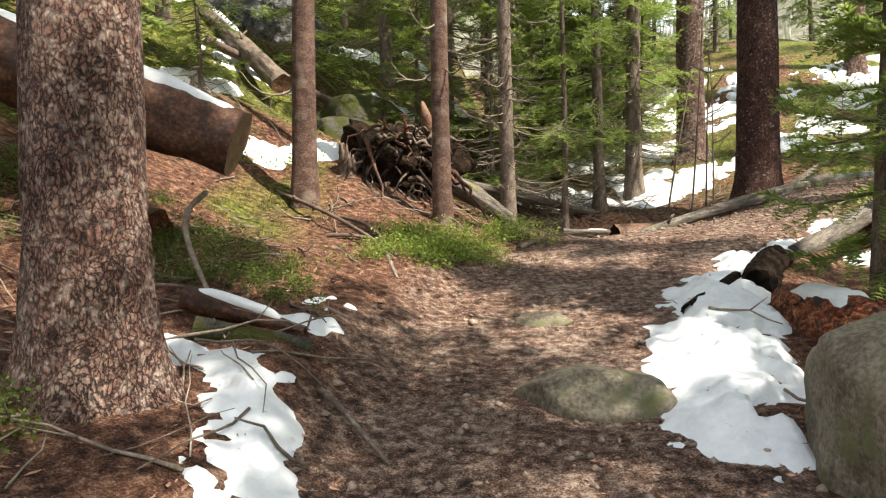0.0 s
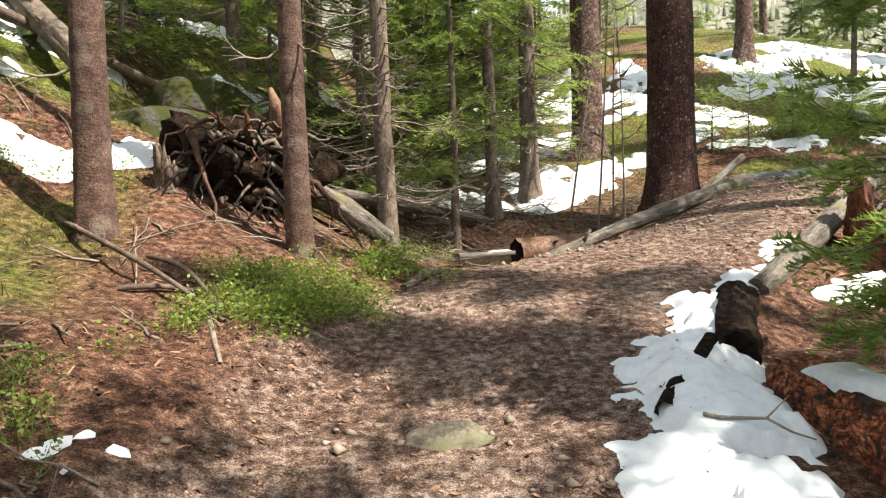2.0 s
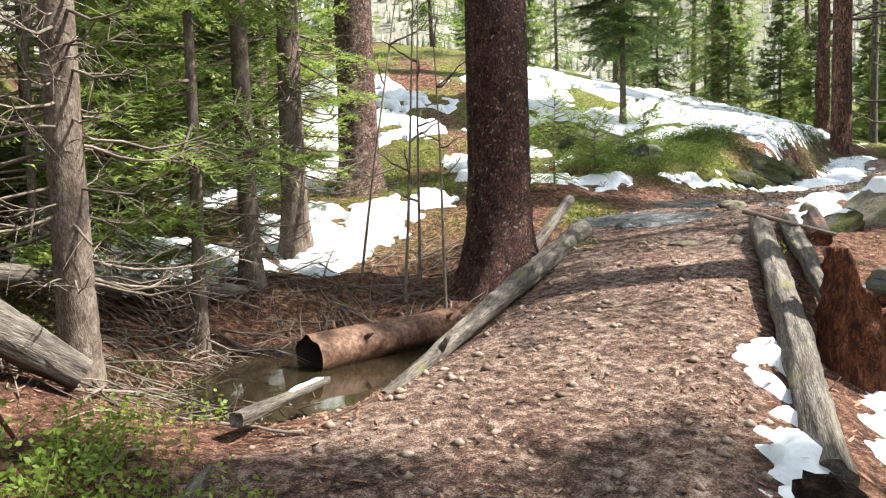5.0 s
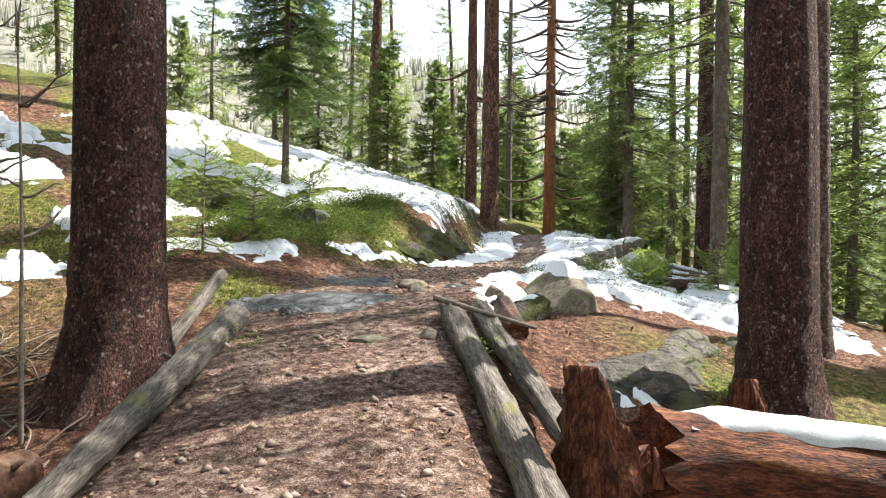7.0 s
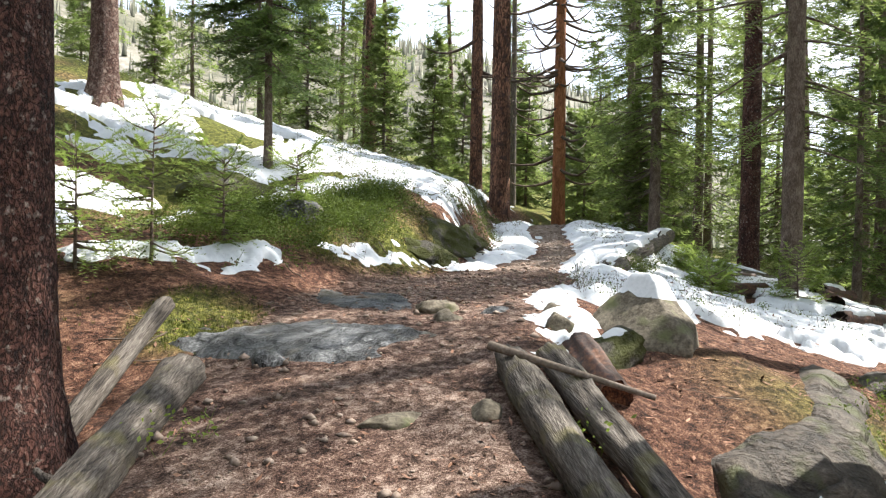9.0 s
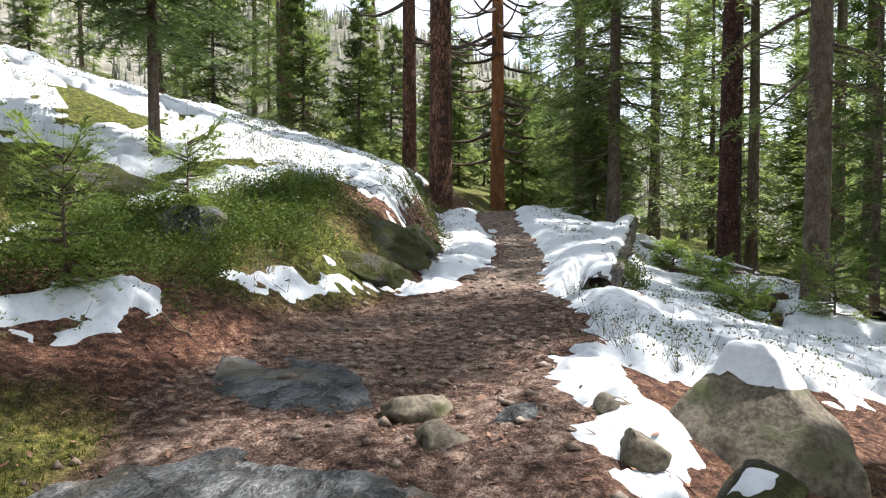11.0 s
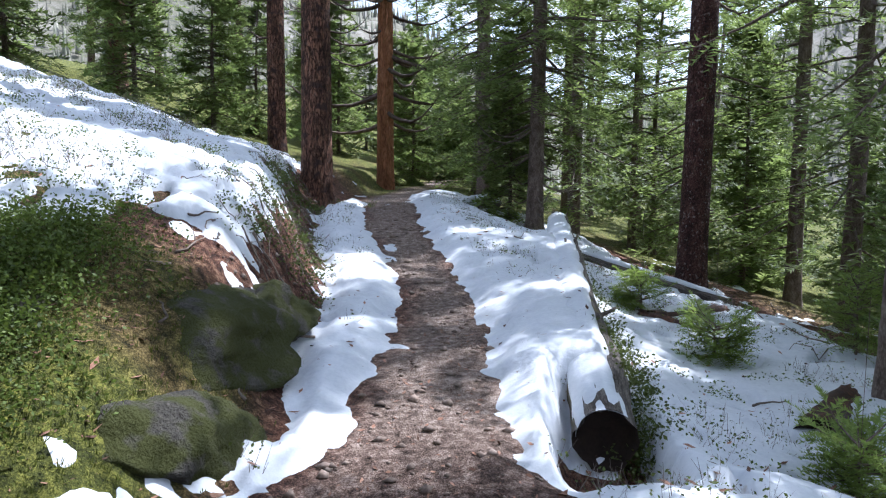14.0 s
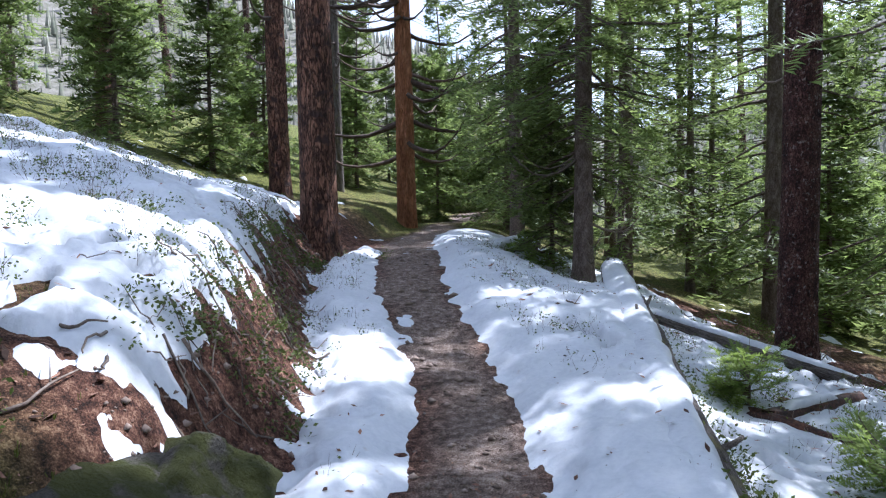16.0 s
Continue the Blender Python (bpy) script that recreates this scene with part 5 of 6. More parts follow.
def root_mass(x, y, seed):
    """The torn-up root plate of a fallen tree: a dark core with many bent roots."""
    rng = np.random.default_rng(seed)
    z0 = ground_at(x, y)
    t = thing("uprooted_stump", (x, y, z0), "tangled dark root plate of an uprooted stump", "stump")
    v, f = rock_mesh((0.72, 0.4, 0.56), seed, 5, 0.55, 5)
    part("soil_core", v + np.array((0, 0.2, 0.22)), f, DARK_SOIL, t)
    for k in range(120):
        a = rng.uniform(-0.2, math.pi + 0.2) if k < 34 else rng.uniform(0, 2 * math.pi)
        d = np.array((math.cos(a), -0.45 + 0.5 * rng.uniform(-1, 1), math.sin(a) * 0.9 + 0.05))
        s = np.linspace(0, 1, 9)
        ln = rng.uniform(0.2, 0.6)
        p = np.array((rng.uniform(-0.45, 0.45), rng.uniform(-0.15, 0.1), rng.uniform(0.1, 0.65))) + d * (s * ln)[:, None]
        p[:, 2] -= 0.9 * ln * s ** 2.0 * rng.uniform(0.3, 1.5)
        p += np.cumsum(rng.normal(0, 0.03, (9, 3)), 0)
        r = rng.uniform(0.008, 0.036)
        rv, rf = tube(p, np.linspace(r * 1.3, r * 0.25, 9), 7)
        part("root", rv, rf, [DARK_TWIG, BARK_THIN, LOG_BARK, DARK_WOOD_SHADE][rng.integers(0, 4)], t)
    pale = tube(np.stack([(0.26, 0.1, 0.55), (0.3, 0.05, 0.8), (0.24, 0.0, 1.0)]), [0.06, 0.07, 0.02], 7)
    part("splinter", *pale, TAN_LOG, t, "pale torn splinter of wood")
    return t


root_mass(-0.35, 9.05, 77)
rock(-1.05, 11.5, 2.75, (0.75, 0.5, 0.42), 211, "rounded grey boulder on the mossy slope", ROCK_MOSS, 25, cuts=3, bumps=0.1, name="boulder")
rock(0.2, 12.3, 2.5, (0.9, 0.55, 0.5), 212, "grey rock with moss on the slope", ROCK_MOSS, -20, cuts=6, bumps=0.2, name="mossy_rock")
rotten_stump(-0.98, 8.75, 0.08, 0.4, 213, "small broken dark snag beside the root plate", DARK_TWIG, name="broken_snag")
rock(-0.35, 9.2, 2.18, (0.5, 0.3, 0.2), 99, "mossy top of the root plate", ROCK_MOSS, 10, name="moss_cushion")
# small firs
SEEDLING = dict(branches=30, twigs=11, k=11, size=0.042, width=0.015, droop=0.1)
for x, y, h, reach, seed in ((7.15, 13.15, 1.15, 0.55, 120), (8.08, 13.35, 0.8, 0.3, 121), (9.5, 13.75, 0.7, 0.35, 122), (14.6, 10.4, 0.4, 0.16, 123), (13.2, 9.1, 0.6, 0.3, 124), (15.2, 9.2, 0.75, 0.3, 125), (12.2, 9.9, 0.4, 0.18, 126), (6.6, 13.3, 0.9, 0.5, 127), (16.2, 11.0, 0.4, 0.16, 128)):
    tree("fir_seedling", x, y, h, 0.014, seed, "small fir seedling with fresh green needles", bark=BARK_THIN, crown=(0.06, reach, SEEDLING), flare=0.1, seg=7, group="fir seedlings", leaf=NEEDLES_FRESH_LIT)
for x, y, h, lean, seed in ((4.0, 11.7, 4.5, 0.08, 130), (4.35, 12.0, 3.8, 0.03, 131), (4.2, 11.3, 3.2, -0.02, 132), (3.85, 12.3, 4.0, 0.16, 133)):
    tree("bare_sapling", x, y, h, 0.016, seed, "thin bare leafless sapling beside the thick spruce", bark=TWIG, flare=0.1, seg=7, lean=(lean, 0.02), dead=[(0.8, h * 0.9, 7, 0.5, 0.05, 2, 0.5)], group="bare saplings")

# ---- woods around ----
def woods():
    protos = []
    for k, (h, r, cb, reach, bark) in enumerate([(15, 0.13, 0.8, 2.1, BARK_THIN), (18, 0.17, 2.0, 2.2, BARK_GREY), (9, 0.09, 0.4, 1.7, BARK_THIN), (4.5, 0.05, 0.2, 1.2, BARK_THIN)]):
        protos.append((tree("forest_spruce", 60 + 6 * k, -40, h, r, 100 + k, "green spruce in the woods around the trail", bark=bark, crown=(cb, reach, FAR), leaf=NEEDLES_SUNLIT, seg=10, group="woods"), h))
    rng = np.random.default_rng(5)
    spots = []
    # placed by stretches of the plan: hillside, crest, valley side, and behind the start; those right of the start stay
    # unseen and dapple the sun
    for n, x0, x1, y0, y1, kinds in ((18, -9, 5, 15.5, 32, (0, 1, 2, 2)), (10, -11, -2.6, 4, 14, (1, 2, 3)), (15, 12, 36, 24, 40, (1, 2, 2, 2, 3)), (20, 21, 46, 1, 14.5, (0, 0, 1, 2, 2, 3)), (7, 10, 22, -3, 5.5, (0, 1, 2)), (9, 32, 50, 20, 32, (2, 2, 3)), (8, -8, 6, -14, -4, (0, 1)), (6, 4.5, 10, -6, 4.5, (0, 1)), (6, 3, 9.5, 20, 28, (1, 2, 3)), (11, 24, 38, 2, 12.5, (3,)), (16, 29, 42, 15, 24, (3,))):
        for _ in range(n):
            for _ in range(30):
                x, y = rng.uniform(x0, x1), rng.uniform(y0, y1)
                if all(math.hypot(x - a, y - b) > 1.6 for a, b in spots):
                    break
            spots.append((x, y))
            p, h = protos[kinds[rng.integers(0, len(kinds))]]
            s = rng.uniform(0.75, 1.2)
            copy_thing(p, Matrix.Translation((x, y, ground_at(x, y) - 0.1)) @ Euler((rng.normal(0, 0.015), rng.normal(0, 0.015), rng.uniform(0, 6.28))).to_matrix().to_4x4() @ Matrix.Diagonal((s, s, s, 1)))
    # the tree at (4.6, 1.1) is out of view, added to shade the lower trail
    for x, y, k in ((24.0, 14.4, 0), (26.3, 14.9, 0), (28.5, 15.6, 2), (23.2, 12.4, 0), (25.6, 11.3, 2), (27.6, 13.0, 0), (19.4, 8.3, 0), (15.8, 6.9, 0), (17.6, 7.6, 2), (22.2, 10.2, 0), (20.3, 20.2, 3), (22.9, 20.2, 3), (19.2, 22.0, 3), (26.6, 21.2, 3), (2.2, 14.6, 3), (3.3, 16.2, 3), (4.3, 17.0, 3), (4.6, 1.1, 1), (21.6, 8.6, 0), (20.8, 6.0, 0)):
        copy_thing(protos[k][0], Matrix.Translation((x, y, ground_at(x, y) - 0.1)) @ Euler((0, 0, x * 1.7)).to_matrix().to_4x4())
    for p, h in protos:
        x, y = p.location.x, p.location.y
        p.location.z = ground_at(x, y) - 0.1


woods()


def hillside():
    """Young spruces with bare twiggy lower branches crowding the slope behind the stream."""
    protos = []
    for k, (h, r, cb, reach, deads) in enumerate([(8.5, 0.07, 1.6, 1.35, (0.4, 2.8, 70, 1.1, 0.13, 6, 0.0, 0.6)), (11.0, 0.11, 2.4, 1.5, (0.5, 3.8, 80, 1.3, 0.14, 6, 0.0, 0.6)), (4.2, 0.035, 0.4, 0.95, (0.15, 1.2, 30, 0.7, 0.12, 5, 0.0, 0.6))]):
        crown = (cb, reach, dict(branches=85, twigs=14, k=9, size=0.085, width=0.03, gap=0.3, droop=0.25))
        protos.append(tree("young_spruce", -9.0 - 3 * k, 18.0, h, r, 140 + k, "young spruce with twiggy dead lower branches on the slope", bark=BARK_THIN, crown=crown, dead=[deads], seg=9, flare=0.2, group="hillside spruces", leaf=NEEDLES_FRESH_LIT if k != 1 else NEEDLES))
    spots = ((-2.5, 14.6, 0), (-0.7, 13.6, 1), (0.35, 12.6, 0), (1.1, 14.0, 0), (0.2, 15.8, 1), (-1.7, 16.4, 0), (2.1, 15.6, 1), (-3.9, 11.6, 1), (-4.6, 9.4, 0), (-2.9, 9.9, 2), (3.0, 17.8, 0), (-0.2, 11.9, 2), (1.45, 12.2, 2), (0.9, 11.3, 2), (4.3, 16.4, 1), (-1.9, 12.0, 2), (4.0, 14.4, 2))
    for x, y, k in spots:
        s = 0.85 + 0.3 * float(noise2(x, y, 0.7, 7))
        copy_thing(protos[k], Matrix.Translation((x, y, ground_at(x, y) - 0.05)) @ Euler((0, 0, 2.3 * x + y)).to_matrix().to_4x4() @ Matrix.Diagonal((s, s, s, 1)))


hillside()

# ---- low plants, stones, litter ----
def scatter(n, x0, x1, y0, y1, rng, accept):
    x, y = rng.uniform(x0, x1, n), rng.uniform(y0, y1, n)
    k = rng.uniform(0, 1, n) < accept(x, y)
    return x[k], y[k]


def leaf_plants(name, x, y, seed, label, mat, height=0.22, leaves=26, size=0.028, lift=None):
    """Many low shrubs: small pointed leaves on upright sprigs, all in one piece."""
    rng = np.random.default_rng(seed)
    n = len(x)
    z = ground(x, y) + (lift if lift is not None else 0)
    hh = height * rng.uniform(0.45, 1.15, n)
    P = np.stack([x, y, z], 1)[:, None, :]
    r = rng.uniform(0, 1, (n, leaves, 1)) ** 0.5
    a = rng.uniform(0, 2 * math.pi, (n, leaves, 1))
    hgt = hh[:, None, None] * rng.uniform(0.15, 1.0, (n, leaves, 1)) * (1 - 0.35 * r)
    pos = P + np.concatenate([np.cos(a) * r * hh[:, None, None] * 0.75, np.sin(a) * r * hh[:, None, None] * 0.75, hgt], 2)
    d = unit(rng.normal(0, 1, (n, leaves, 3)) * (1, 1, 0.5) + np.array((0, 0, 0.35)))
    s = unit(np.cross(d, rng.normal(0, 1, (n, leaves, 3))))
    ln = size * rng.uniform(0.6, 1.3, (n, leaves, 1))
    quad = np.stack([pos, pos + d * ln * 0.5 + s * ln * 0.3, pos + d * ln, pos + d * ln * 0.5 - s * ln * 0.3], 2)
    v = quad.reshape(-1, 3)
    f = np.arange(len(v)).reshape(-1, 4)
    return tagged(mesh_from(name, v, f, mat, False), label, "shrub", kind="stuff")


def stems(name, x, y, seed, label, mat, height=0.2, per=3, lift=0.0, thick=0.003):
    rng = np.random.default_rng(seed)
    n = len(x)
    z = ground(x, y) + lift
    P = np.repeat(np.stack([x, y, z], 1), per, 0)
    d = unit(rng.normal(0, 1, (n * per, 3)) * (0.6, 0.6, 0.1) + np.array((0, 0, 0.9)))
    h = height * rng.uniform(0.5, 1.2, (n * per, 1))
    s = unit(np.cross(d, rng.normal(0, 1, (n * per, 3)))) * thick
    b = P - np.array((0, 0, 0.03))
    v = np.stack([b - s, b + s, P + d * h + s * 0.3, P + d * h - s * 0.3], 1).reshape(-1, 3)
    f = np.arange(len(v)).reshape(-1, 4)
    return tagged(mesh_from(name, v, f, mat, False), label, "grass", kind="stuff")


def free_of_snow(x, y):
    return (snow_depth(x, y) < 0.0).astype(float)


rng0 = np.random.default_rng(17)
# bright shrubs round the slim spruce and the gully edge
def bright(x, y):
    z = blob(x, y, 0.15, 7.35, 0.75, 0.5, 30) + 0.75 * blob(x, y, -0.25, 6.55, 0.35, 0.45) + 0.9 * blob(x, y, 0.9, 8.3, 0.5, 0.4, 40) + 0.3 * blob(x, y, -0.75, 6.0, 0.3, 0.25) + 0.3 * blob(x, y, -1.8, 6.4, 0.4, 0.3)
    z = z + 0.35 * blob(x, y, -0.6, 4.95, 0.22, 0.18) + 0.6 * blob(x, y, -1.7, 8.6, 0.7, 0.5) + 0.35 * blob(x, y, 1.5, 9.2, 0.4, 0.3)
    z = z + 0.5 * blob(x, y, 5.35, 10.75, 0.25, 0.12) + 0.5 * blob(x, y, 6.3, 9.3, 0.2, 0.15) + 0.6 * blob(x, y, 7.6, 8.0, 0.6, 0.3)
    return np.clip(z * 1.6 - 0.35, 0, 1) * smooth(0.25, 0.7, noise2(x, y, 0.3, 91)) * free_of_snow(x, y)


bx, by = scatter(15000, -3, 9, 4.3, 11, rng0, bright)
leaf_plants("bilberry_shrubs", bx, by, 1, "bright green bilberry shrubs beside the trail", SHRUB, 0.25, 34, 0.027)
stems("bilberry_stems", bx, by, 2, "thin green bilberry stems", SHRUB, 0.2, 2)


def dull(x, y):
    side, _ = along(x, y)
    z = 1.1 * blob(x, y, 9.9, 13.75, 1.7, 0.75, 10) + 0.8 * blob(x, y, 11.0, 14.6, 1.6, 0.4, 5) + 0.6 * blob(x, y, 7.3, 13.4, 1.1, 0.5, -15) + 0.5 * blob(x, y, 16.9, 14.9, 0.9, 0.25, 27) + 0.6 * blob(x, y, 18.6, 15.3, 0.8, 0.3)
    z = z + 0.7 * blob(x, y, 9.25, 10.15, 0.28, 0.2) + 0.3 * blob(x, y, 14.5, 10.7, 2.5, 0.2, 8) + 0.6 * blob(x, y, 20.0, 12.9, 0.8, 0.3) + 0.55 * blob(x, y, 20.5, 10.6, 2.0, 0.7)
    z = z + 0.5 * smooth(0.5, 0.68, noise2(x, y, 1.3, 93)) * smooth(1.4, 2.4, np.abs(side)) * (x < 9.5) + 0.7 * smooth(5.5, 7.0, side) * (x > 11) * noise2(x, y, 0.7, 94)
    return np.clip(z * 1.5 - 0.3, 0, 1) * (0.25 + noise2(x, y, 0.35, 95)) * (0.12 + 0.88 * (snow_depth(x, y) < 0.02))


dx, dy = scatter(26000, -4, 22, 3.5, 21, rng0, dull)
leaf_plants("low_shrubs", dx, dy, 3, "dull green low shrubs on the forest floor", SHRUB_MID, 0.17, 30, 0.023)
stems("shrub_stems", dx, dy, 4, "thin brown-green shrub stems", SHRUB_DARK, 0.17, 2)


# sprigs poking through the snow
def through_snow(x, y):
    side, _ = along(x, y)
    return (snow_depth(x, y) > 0.01) * (np.abs(side) > 0.6) * smooth(0.45, 0.8, noise2(x, y, 0.5, 97)) * 0.8


ux, uy = scatter(15000, 9, 22, 8, 20, rng0, through_snow)
leaf_plants("snow_sprigs", ux, uy, 5, "thin green sprigs poking through the snow", SHRUB_DARK, 0.14, 7, 0.022, 0.06)
stems("snow_sprig_stems", ux, uy, 6, "thin brown stems poking through the snow", TWIG, 0.16, 4, 0.05, 0.0022)


def pebbles(name, n, x0, x1, y0, y1, seed, accept, lo, hi, label, mat, flat=0.6):
    rng = np.random.default_rng(seed)
    x, y = scatter(n, x0, x1, y0, y1, rng, accept)
    base = np.array([(1, 0, 0), (-1, 0, 0), (0, 1, 0), (0, -1, 0), (0, 0, 1), (0, 0, -1)], float)
    tri = np.array([(0, 2, 4), (2, 1, 4), (1, 3, 4), (3, 0, 4), (2, 0, 5), (1, 2, 5), (3, 1, 5), (0, 3, 5)])
    m = len(x)
    size = lo + (hi - lo) * rng.uniform(0, 1, (m, 1, 1)) ** 4
    a = rng.uniform(0, 6.28, m)
    v = base[None] * (1 + 0.45 * rng.uniform(-1, 1, (m, 6, 3))) * size * np.array((1, 0.75, flat))
    c, s = np.cos(a)[:, None], np.sin(a)[:, None]
    v = np.stack([v[..., 0] * c - v[..., 1] * s, v[..., 0] * s + v[..., 1] * c, v[..., 2]], -1)
    v += np.stack([x, y, ground(x, y) + 0.15 * size[:, 0, 0]], 1)[:, None, :]
    f = (tri[None] + 6 * np.arange(m)[:, None, None]).reshape(-1, 3)
    return tagged(mesh_from(name, v.reshape(-1, 3), f, mat, False), label, "stones", kind="stuff")


def on_trail(x, y):
    side, _ = along(x, y)
    return (np.abs(side) < trail_half(x) + 0.1) * free_of_snow(x, y) * (0.25 + 0.75 * noise2(x, y, 0.5, 101))


def off_trail(x, y):
    side, _ = along(x, y)
    return smooth(0.4, 1.1, np.abs(side)) * (0.15 + 0.85 * (snow_depth(x, y) < 0.0)) * (0.3 + 0.7 * noise2(x, y, 0.6, 103))


pebbles("trail_gravel", 42000, -1.6, 20, 0.8, 15.6, 21, on_trail, 0.004, 0.042, "small brown stones strewn on the trail", PEBBLE)


def chips(name, n, box, seed, accept, lo, hi, wide, label, mat, lift=0.006):
    """Flat chips, needles and bits of twig lying on the ground."""
    rng = np.random.default_rng(seed)
    x, y = scatter(n, *box, rng, accept)
    m = len(x)
    ln = lo + (hi - lo) * rng.uniform(0, 1, (m, 1)) ** 3
    a = rng.uniform(0, 6.28, m)
    d = np.stack([np.cos(a), np.sin(a), rng.normal(0, 0.25, m)], 1) * ln
    s = np.stack([-np.sin(a), np.cos(a), rng.normal(0, 0.3, m)], 1) * np.maximum(ln * wide, 0.003)
    p = np.stack([x, y, ground(x, y) + lift + 0.25 * np.abs(d[:, 2]) + np.maximum(0, np.clip(snow_depth(x, y), 0, 1))], 1)
    v = np.stack([p - d - s * 0.6, p - d * 0.2 + s, p + d + s * 0.3, p + d * 0.3 - s], 1).reshape(-1, 3)
    return tagged(mesh_from(name, v, np.arange(len(v)).reshape(-1, 4), mat, False), label, "litter", kind="stuff")


chips("trail_litter", 90000, (-1.8, 14, 0.8, 13.6), 22, on_trail, 0.005, 0.024, 0.4, "bark chips and needles trodden into the trail", CHIP)
chips("forest_litter", 110000, (-4, 12, 0.8, 15), 23, off_trail, 0.008, 0.04, 0.22, "dead needles, bark and twigs on the forest floor", CHIP)
chips("bank_litter", 16000, (10.5, 19, 8, 15.5), 24, lambda x, y: off_trail(x, y) * 0.6, 0.008, 0.05, 0.3, "dead leaves and twigs on the bank", CHIP)


def sticks(name, n, box, seed, accept, lo, hi, label):
    rng = np.random.default_rng(seed)
    x, y = scatter(n, *box, rng, accept)
    w = Soup()
    for a, b in zip(x, y):
        ln, az = rng.uniform(lo, hi), rng.uniform(0, 6.28)
        s = np.linspace(-0.5, 0.5, 6)
        px, py = a + math.cos(az) * s * ln, b + math.sin(az) * s * ln
        bend_z = 0.05 * ln * np.sin((s + 0.5) * 3) * rng.uniform(0, 1.8) + rng.uniform(0.0, 0.12) * s
        p = np.stack([px + rng.normal(0, 0.012, 6), py + rng.normal(0, 0.012, 6), ground(px, py) + np.clip(snow_depth(px, py), 0, 1) + 0.012 + np.maximum(bend_z, 0)], 1)
        r = rng.uniform(0.003, 0.011)
        w.tube(p, np.linspace(r, r * 0.4, 6), 5)
        if rng.uniform() < 0.5:
            q = p[3] + np.stack([np.linspace(0, 1, 4) * math.cos(az + 0.7) * ln * 0.3, np.linspace(0, 1, 4) * math.sin(az + 0.7) * ln * 0.3, np.linspace(0, 0.08, 4)], 1)
            w.tube(q, np.linspace(r * 0.6, r * 0.2, 4), 4)
    v, f = w.out()
    return tagged(mesh_from(name, v, f, TWIG), label, "twigs", kind="stuff")


def gully(x, y):
    side, _ = along(x, y)
    return smooth(0.9, 1.6, side) * np.clip(blob(x, y, 1.5, 10.6, 2.6, 1.8, 20) + blob(x, y, -0.9, 8.2, 1.0, 0.9) + 0.7 * blob(x, y, -1.8, 4.8, 0.9, 1.0), 0, 1)


sticks("gully_twigs", 900, (-3.5, 6, 3.5, 14), 31, gully, 0.25, 1.0, "tangle of dry grey twigs in the gully")
sticks("stream_twigs", 500, (0.5, 5.0, 9.4, 12.8), 38, lambda x, y: smooth(1.2, 1.8, along(x, y)[0]) * 0.9, 0.3, 0.9, "dead branches tangled over the stream")
sticks("hillside_twigs", 700, (-4.5, 3.5, 9.5, 15.5), 35, lambda x, y: smooth(1.5, 2.5, along(x, y)[0]) * smooth(0.3, 0.6, noise2(x, y, 1.2, 36)), 0.3, 1.2, "dry branches and twigs strewn over the hillside")
sticks("fallen_twigs", 420, (-3.5, 20, 1, 15), 32, lambda x, y: smooth(0.8, 1.3, np.abs(along(x, y)[0])) * 0.5, 0.15, 0.5, "dry twigs scattered on the forest floor")


def on_moss(x, y):
    return moss_zone(x, y) * (snow_depth(x, y) < 0.0) * 0.9


mx, my = scatter(30000, 5.8, 13.5, 11.6, 15.8, rng0, on_moss)
stems("moss_tufts", mx, my, 7, "short yellow-green moss and grass", MOSS_BLADE, 0.026, 4, 0.0, 0.004)
wx, wy = scatter(2600, -3.2, -0.4, 2.2, 6.6, rng0, lambda x, y: 0.6 * smooth(0.66, 0.8, noise2(x, y, 0.5, 131)) * smooth(0.5, 0.8, along(x, y)[0]) * free_of_snow(x, y))
leaf_plants("bank_bilberries", wx, wy, 13, "small green bilberry plants on the bank beside the trail", SHRUB_MID, 0.17, 26, 0.024)
stems("bank_bilberry_stems", wx, wy, 14, "thin stems of small bilberry plants", SHRUB_MID, 0.16, 2)
sticks("bank_twigs", 110, (-3.4, -0.7, 2.4, 6.4), 37, lambda x, y: smooth(0.6, 1.0, along(x, y)[0]) * 0.8, 0.2, 0.9, "dry twigs lying over the bank below the sawn log")
fx, fy = scatter(9000, -4, 6, 3.5, 15, rng0, on_moss)
stems("forest_grass", fx, fy, 8, "short green moss and grass on the forest floor", MOSS_BLADE, 0.07, 4, 0.0, 0.004)


def bank_face(x, y):
    side, _ = along(x, y)
    return smooth(0.95, 1.1, side) * (1 - smooth(1.5, 1.8, side)) * smooth(12, 12.6, x) * (1 - smooth(18.3, 19, x))


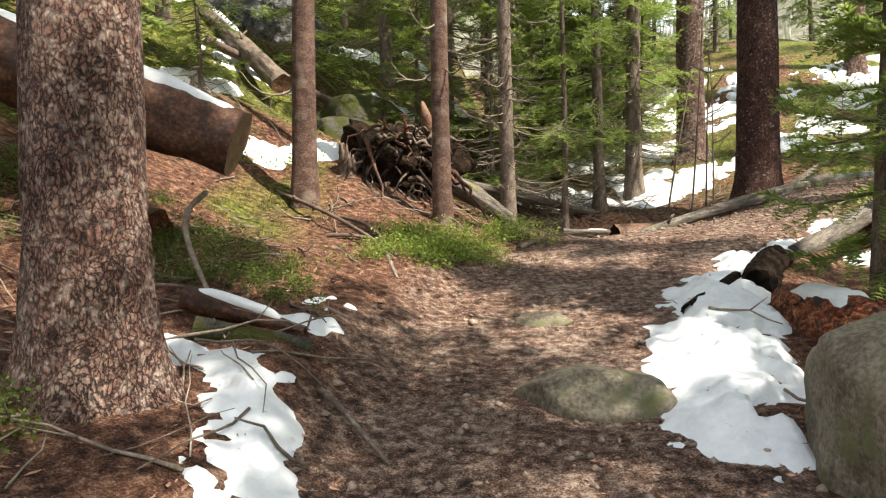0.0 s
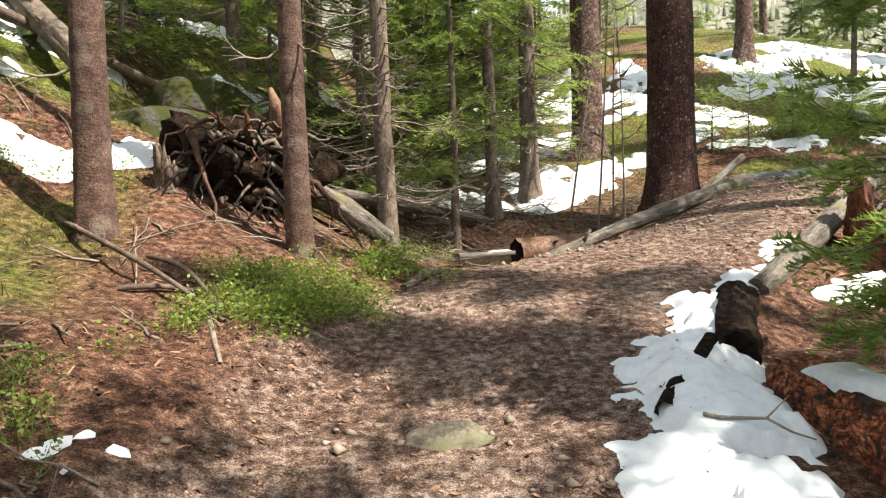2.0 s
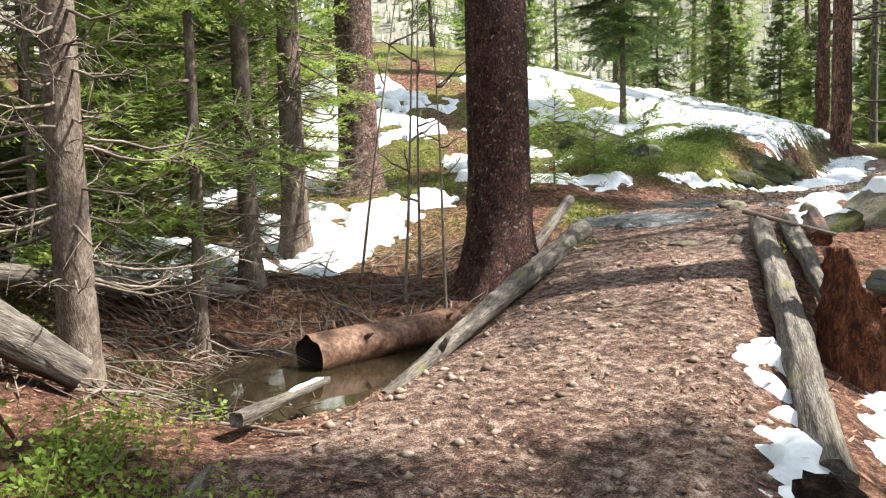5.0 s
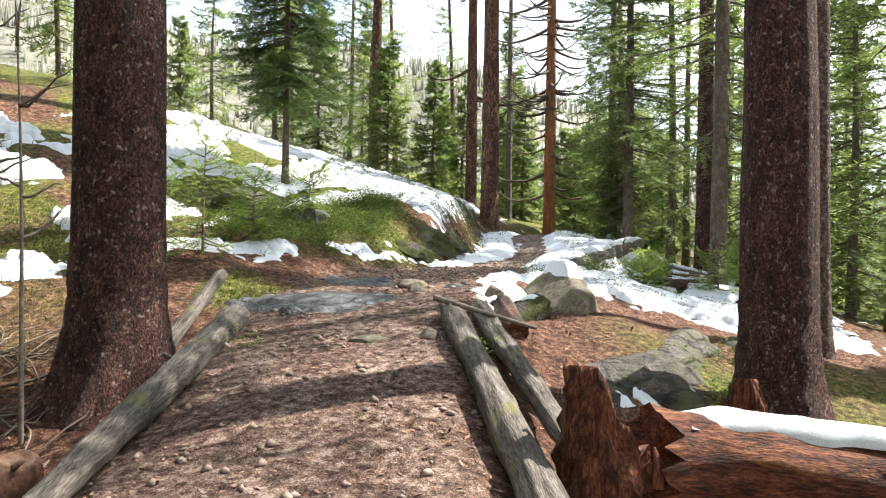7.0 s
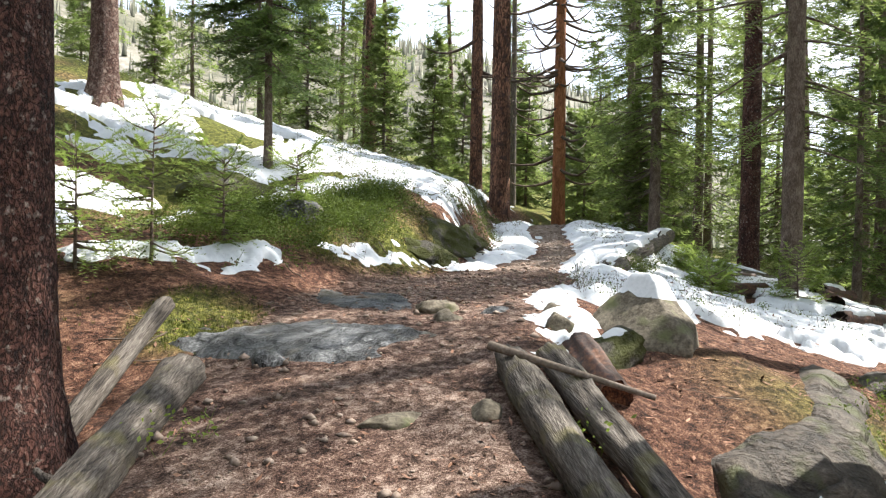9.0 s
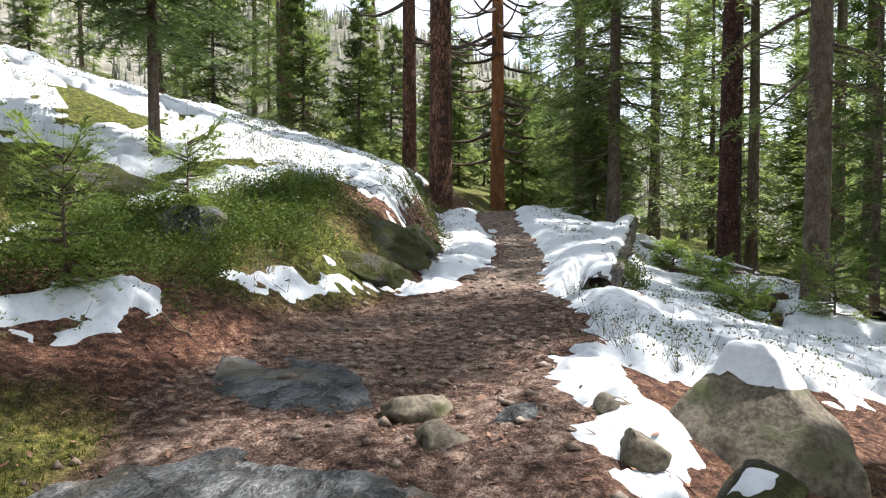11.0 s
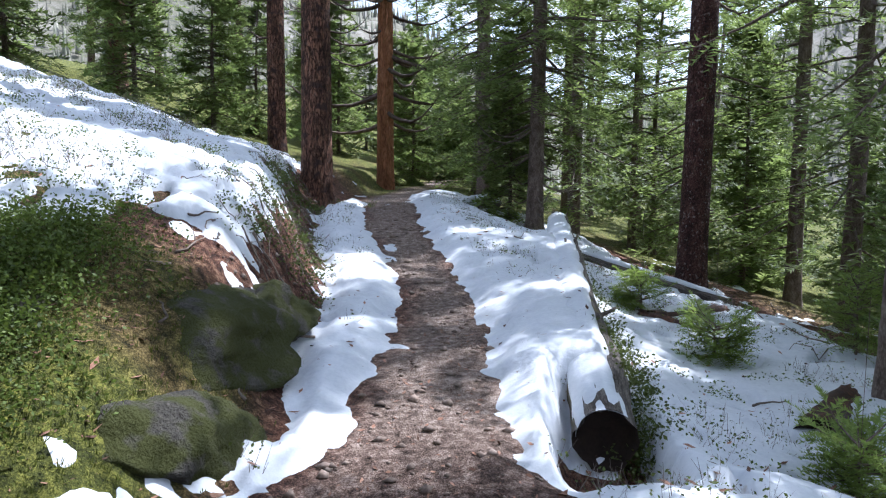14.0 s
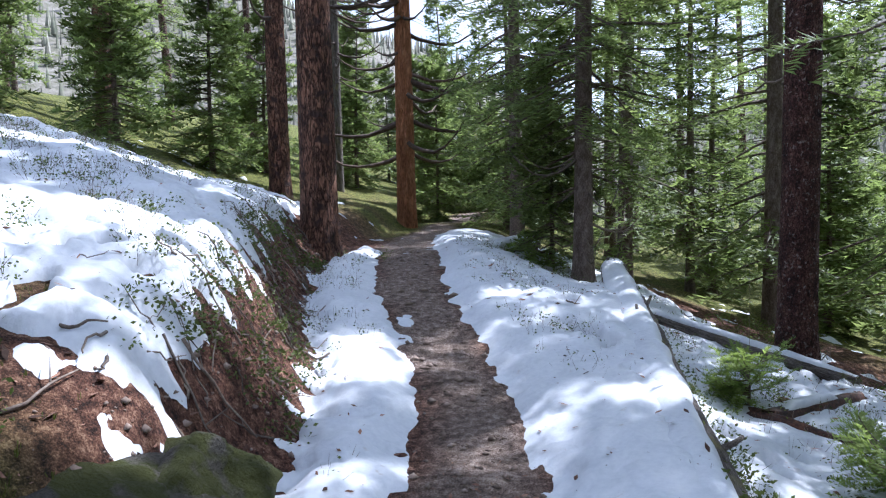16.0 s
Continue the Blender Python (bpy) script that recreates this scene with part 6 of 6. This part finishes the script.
sticks("bank_roots", 700, (12, 19, 12.5, 16.5), 33, bank_face, 0.12, 0.4, "thin roots and twigs hanging from the cut bank")
pebbles("bank_stones", 6000, 12, 19, 12.5, 16.5, 34, bank_face, 0.006, 0.04, "small stones in the cut bank", PEBBLE)
kx, ky = scatter(6000, 12, 20, 12.5, 17, rng0, lambda x, y: bank_face(x, y) * smooth(0.5, 0.7, noise2(x, y, 0.5, 111)))
leaf_plants("bank_plants", kx, ky, 9, "low green plants hanging over the bank", SHRUB_DARK, 0.16, 16, 0.03)


def snow_clumps(x, y):
    side, _ = along(x, y)
    return (snow_depth(x, y) > 0.0) * smooth(0.72, 0.86, noise2(x, y, 0.28, 141)) * (np.abs(side) > 0.9) * smooth(9.0, 11.0, x)


qx, qy = scatter(9000, 9, 21, 8.5, 19.5, rng0, snow_clumps)
leaf_plants("snow_clumps", qx, qy, 15, "low green plants showing through melted holes in the snow", SHRUB_MID, 0.13, 18, 0.022, 0.07)
pebbles("upper_stones", 5000, 8.0, 20, 10.0, 15.0, 39, lambda x, y: on_trail(x, y) * 0.5, 0.012, 0.06, "brown stones sunk in the upper trail", PEBBLE, 0.4)


# thick low shrubs on the mossy bank, grass along the log, bits lying on the snow
bank_x, bank_y = scatter(9000, 7.6, 12.6, 12.7, 15.6, rng0, lambda x, y: np.clip(1.7 * blob(x, y, 9.9, 13.95, 1.8, 0.75, 10) - 0.25, 0, 1) * (0.3 + 0.7 * noise2(x, y, 0.4, 121)) * (snow_depth(x, y) < 0.01))
leaf_plants("bank_shrubs", bank_x, bank_y, 10, "dense dark green shrubs on the mossy bank", SHRUB_MID, 0.26, 44, 0.024)


def log_side(x, y):
    below = (x - 12.05) * 0.147 - (y - 11.13) * 0.989
    return smooth(0.02, 0.12, below) * (1 - smooth(0.3, 0.42, below)) * smooth(12.1, 12.3, x) * (1 - 0.85 * smooth(12.6, 15.0, x))


lx, ly = scatter(5000, 11.8, 17, 10.2, 12.2, rng0, log_side)
leaf_plants("log_plants", lx, ly, 11, "green plants growing along the log's lower side", SHRUB_DARK, 0.2, 16, 0.03, 0.05)
stems("log_grass", lx, ly, 12, "tufts of grass along the log's lower side", MOSS_BLADE, 0.15, 3, 0.03, 0.0025)
chips("snow_litter", 5000, (8.5, 21, 8, 19), 25, lambda x, y: (snow_depth(x, y) > 0.02) * 0.5, 0.006, 0.035, 0.4, "dark needles and bark bits on the snow", CHIP)
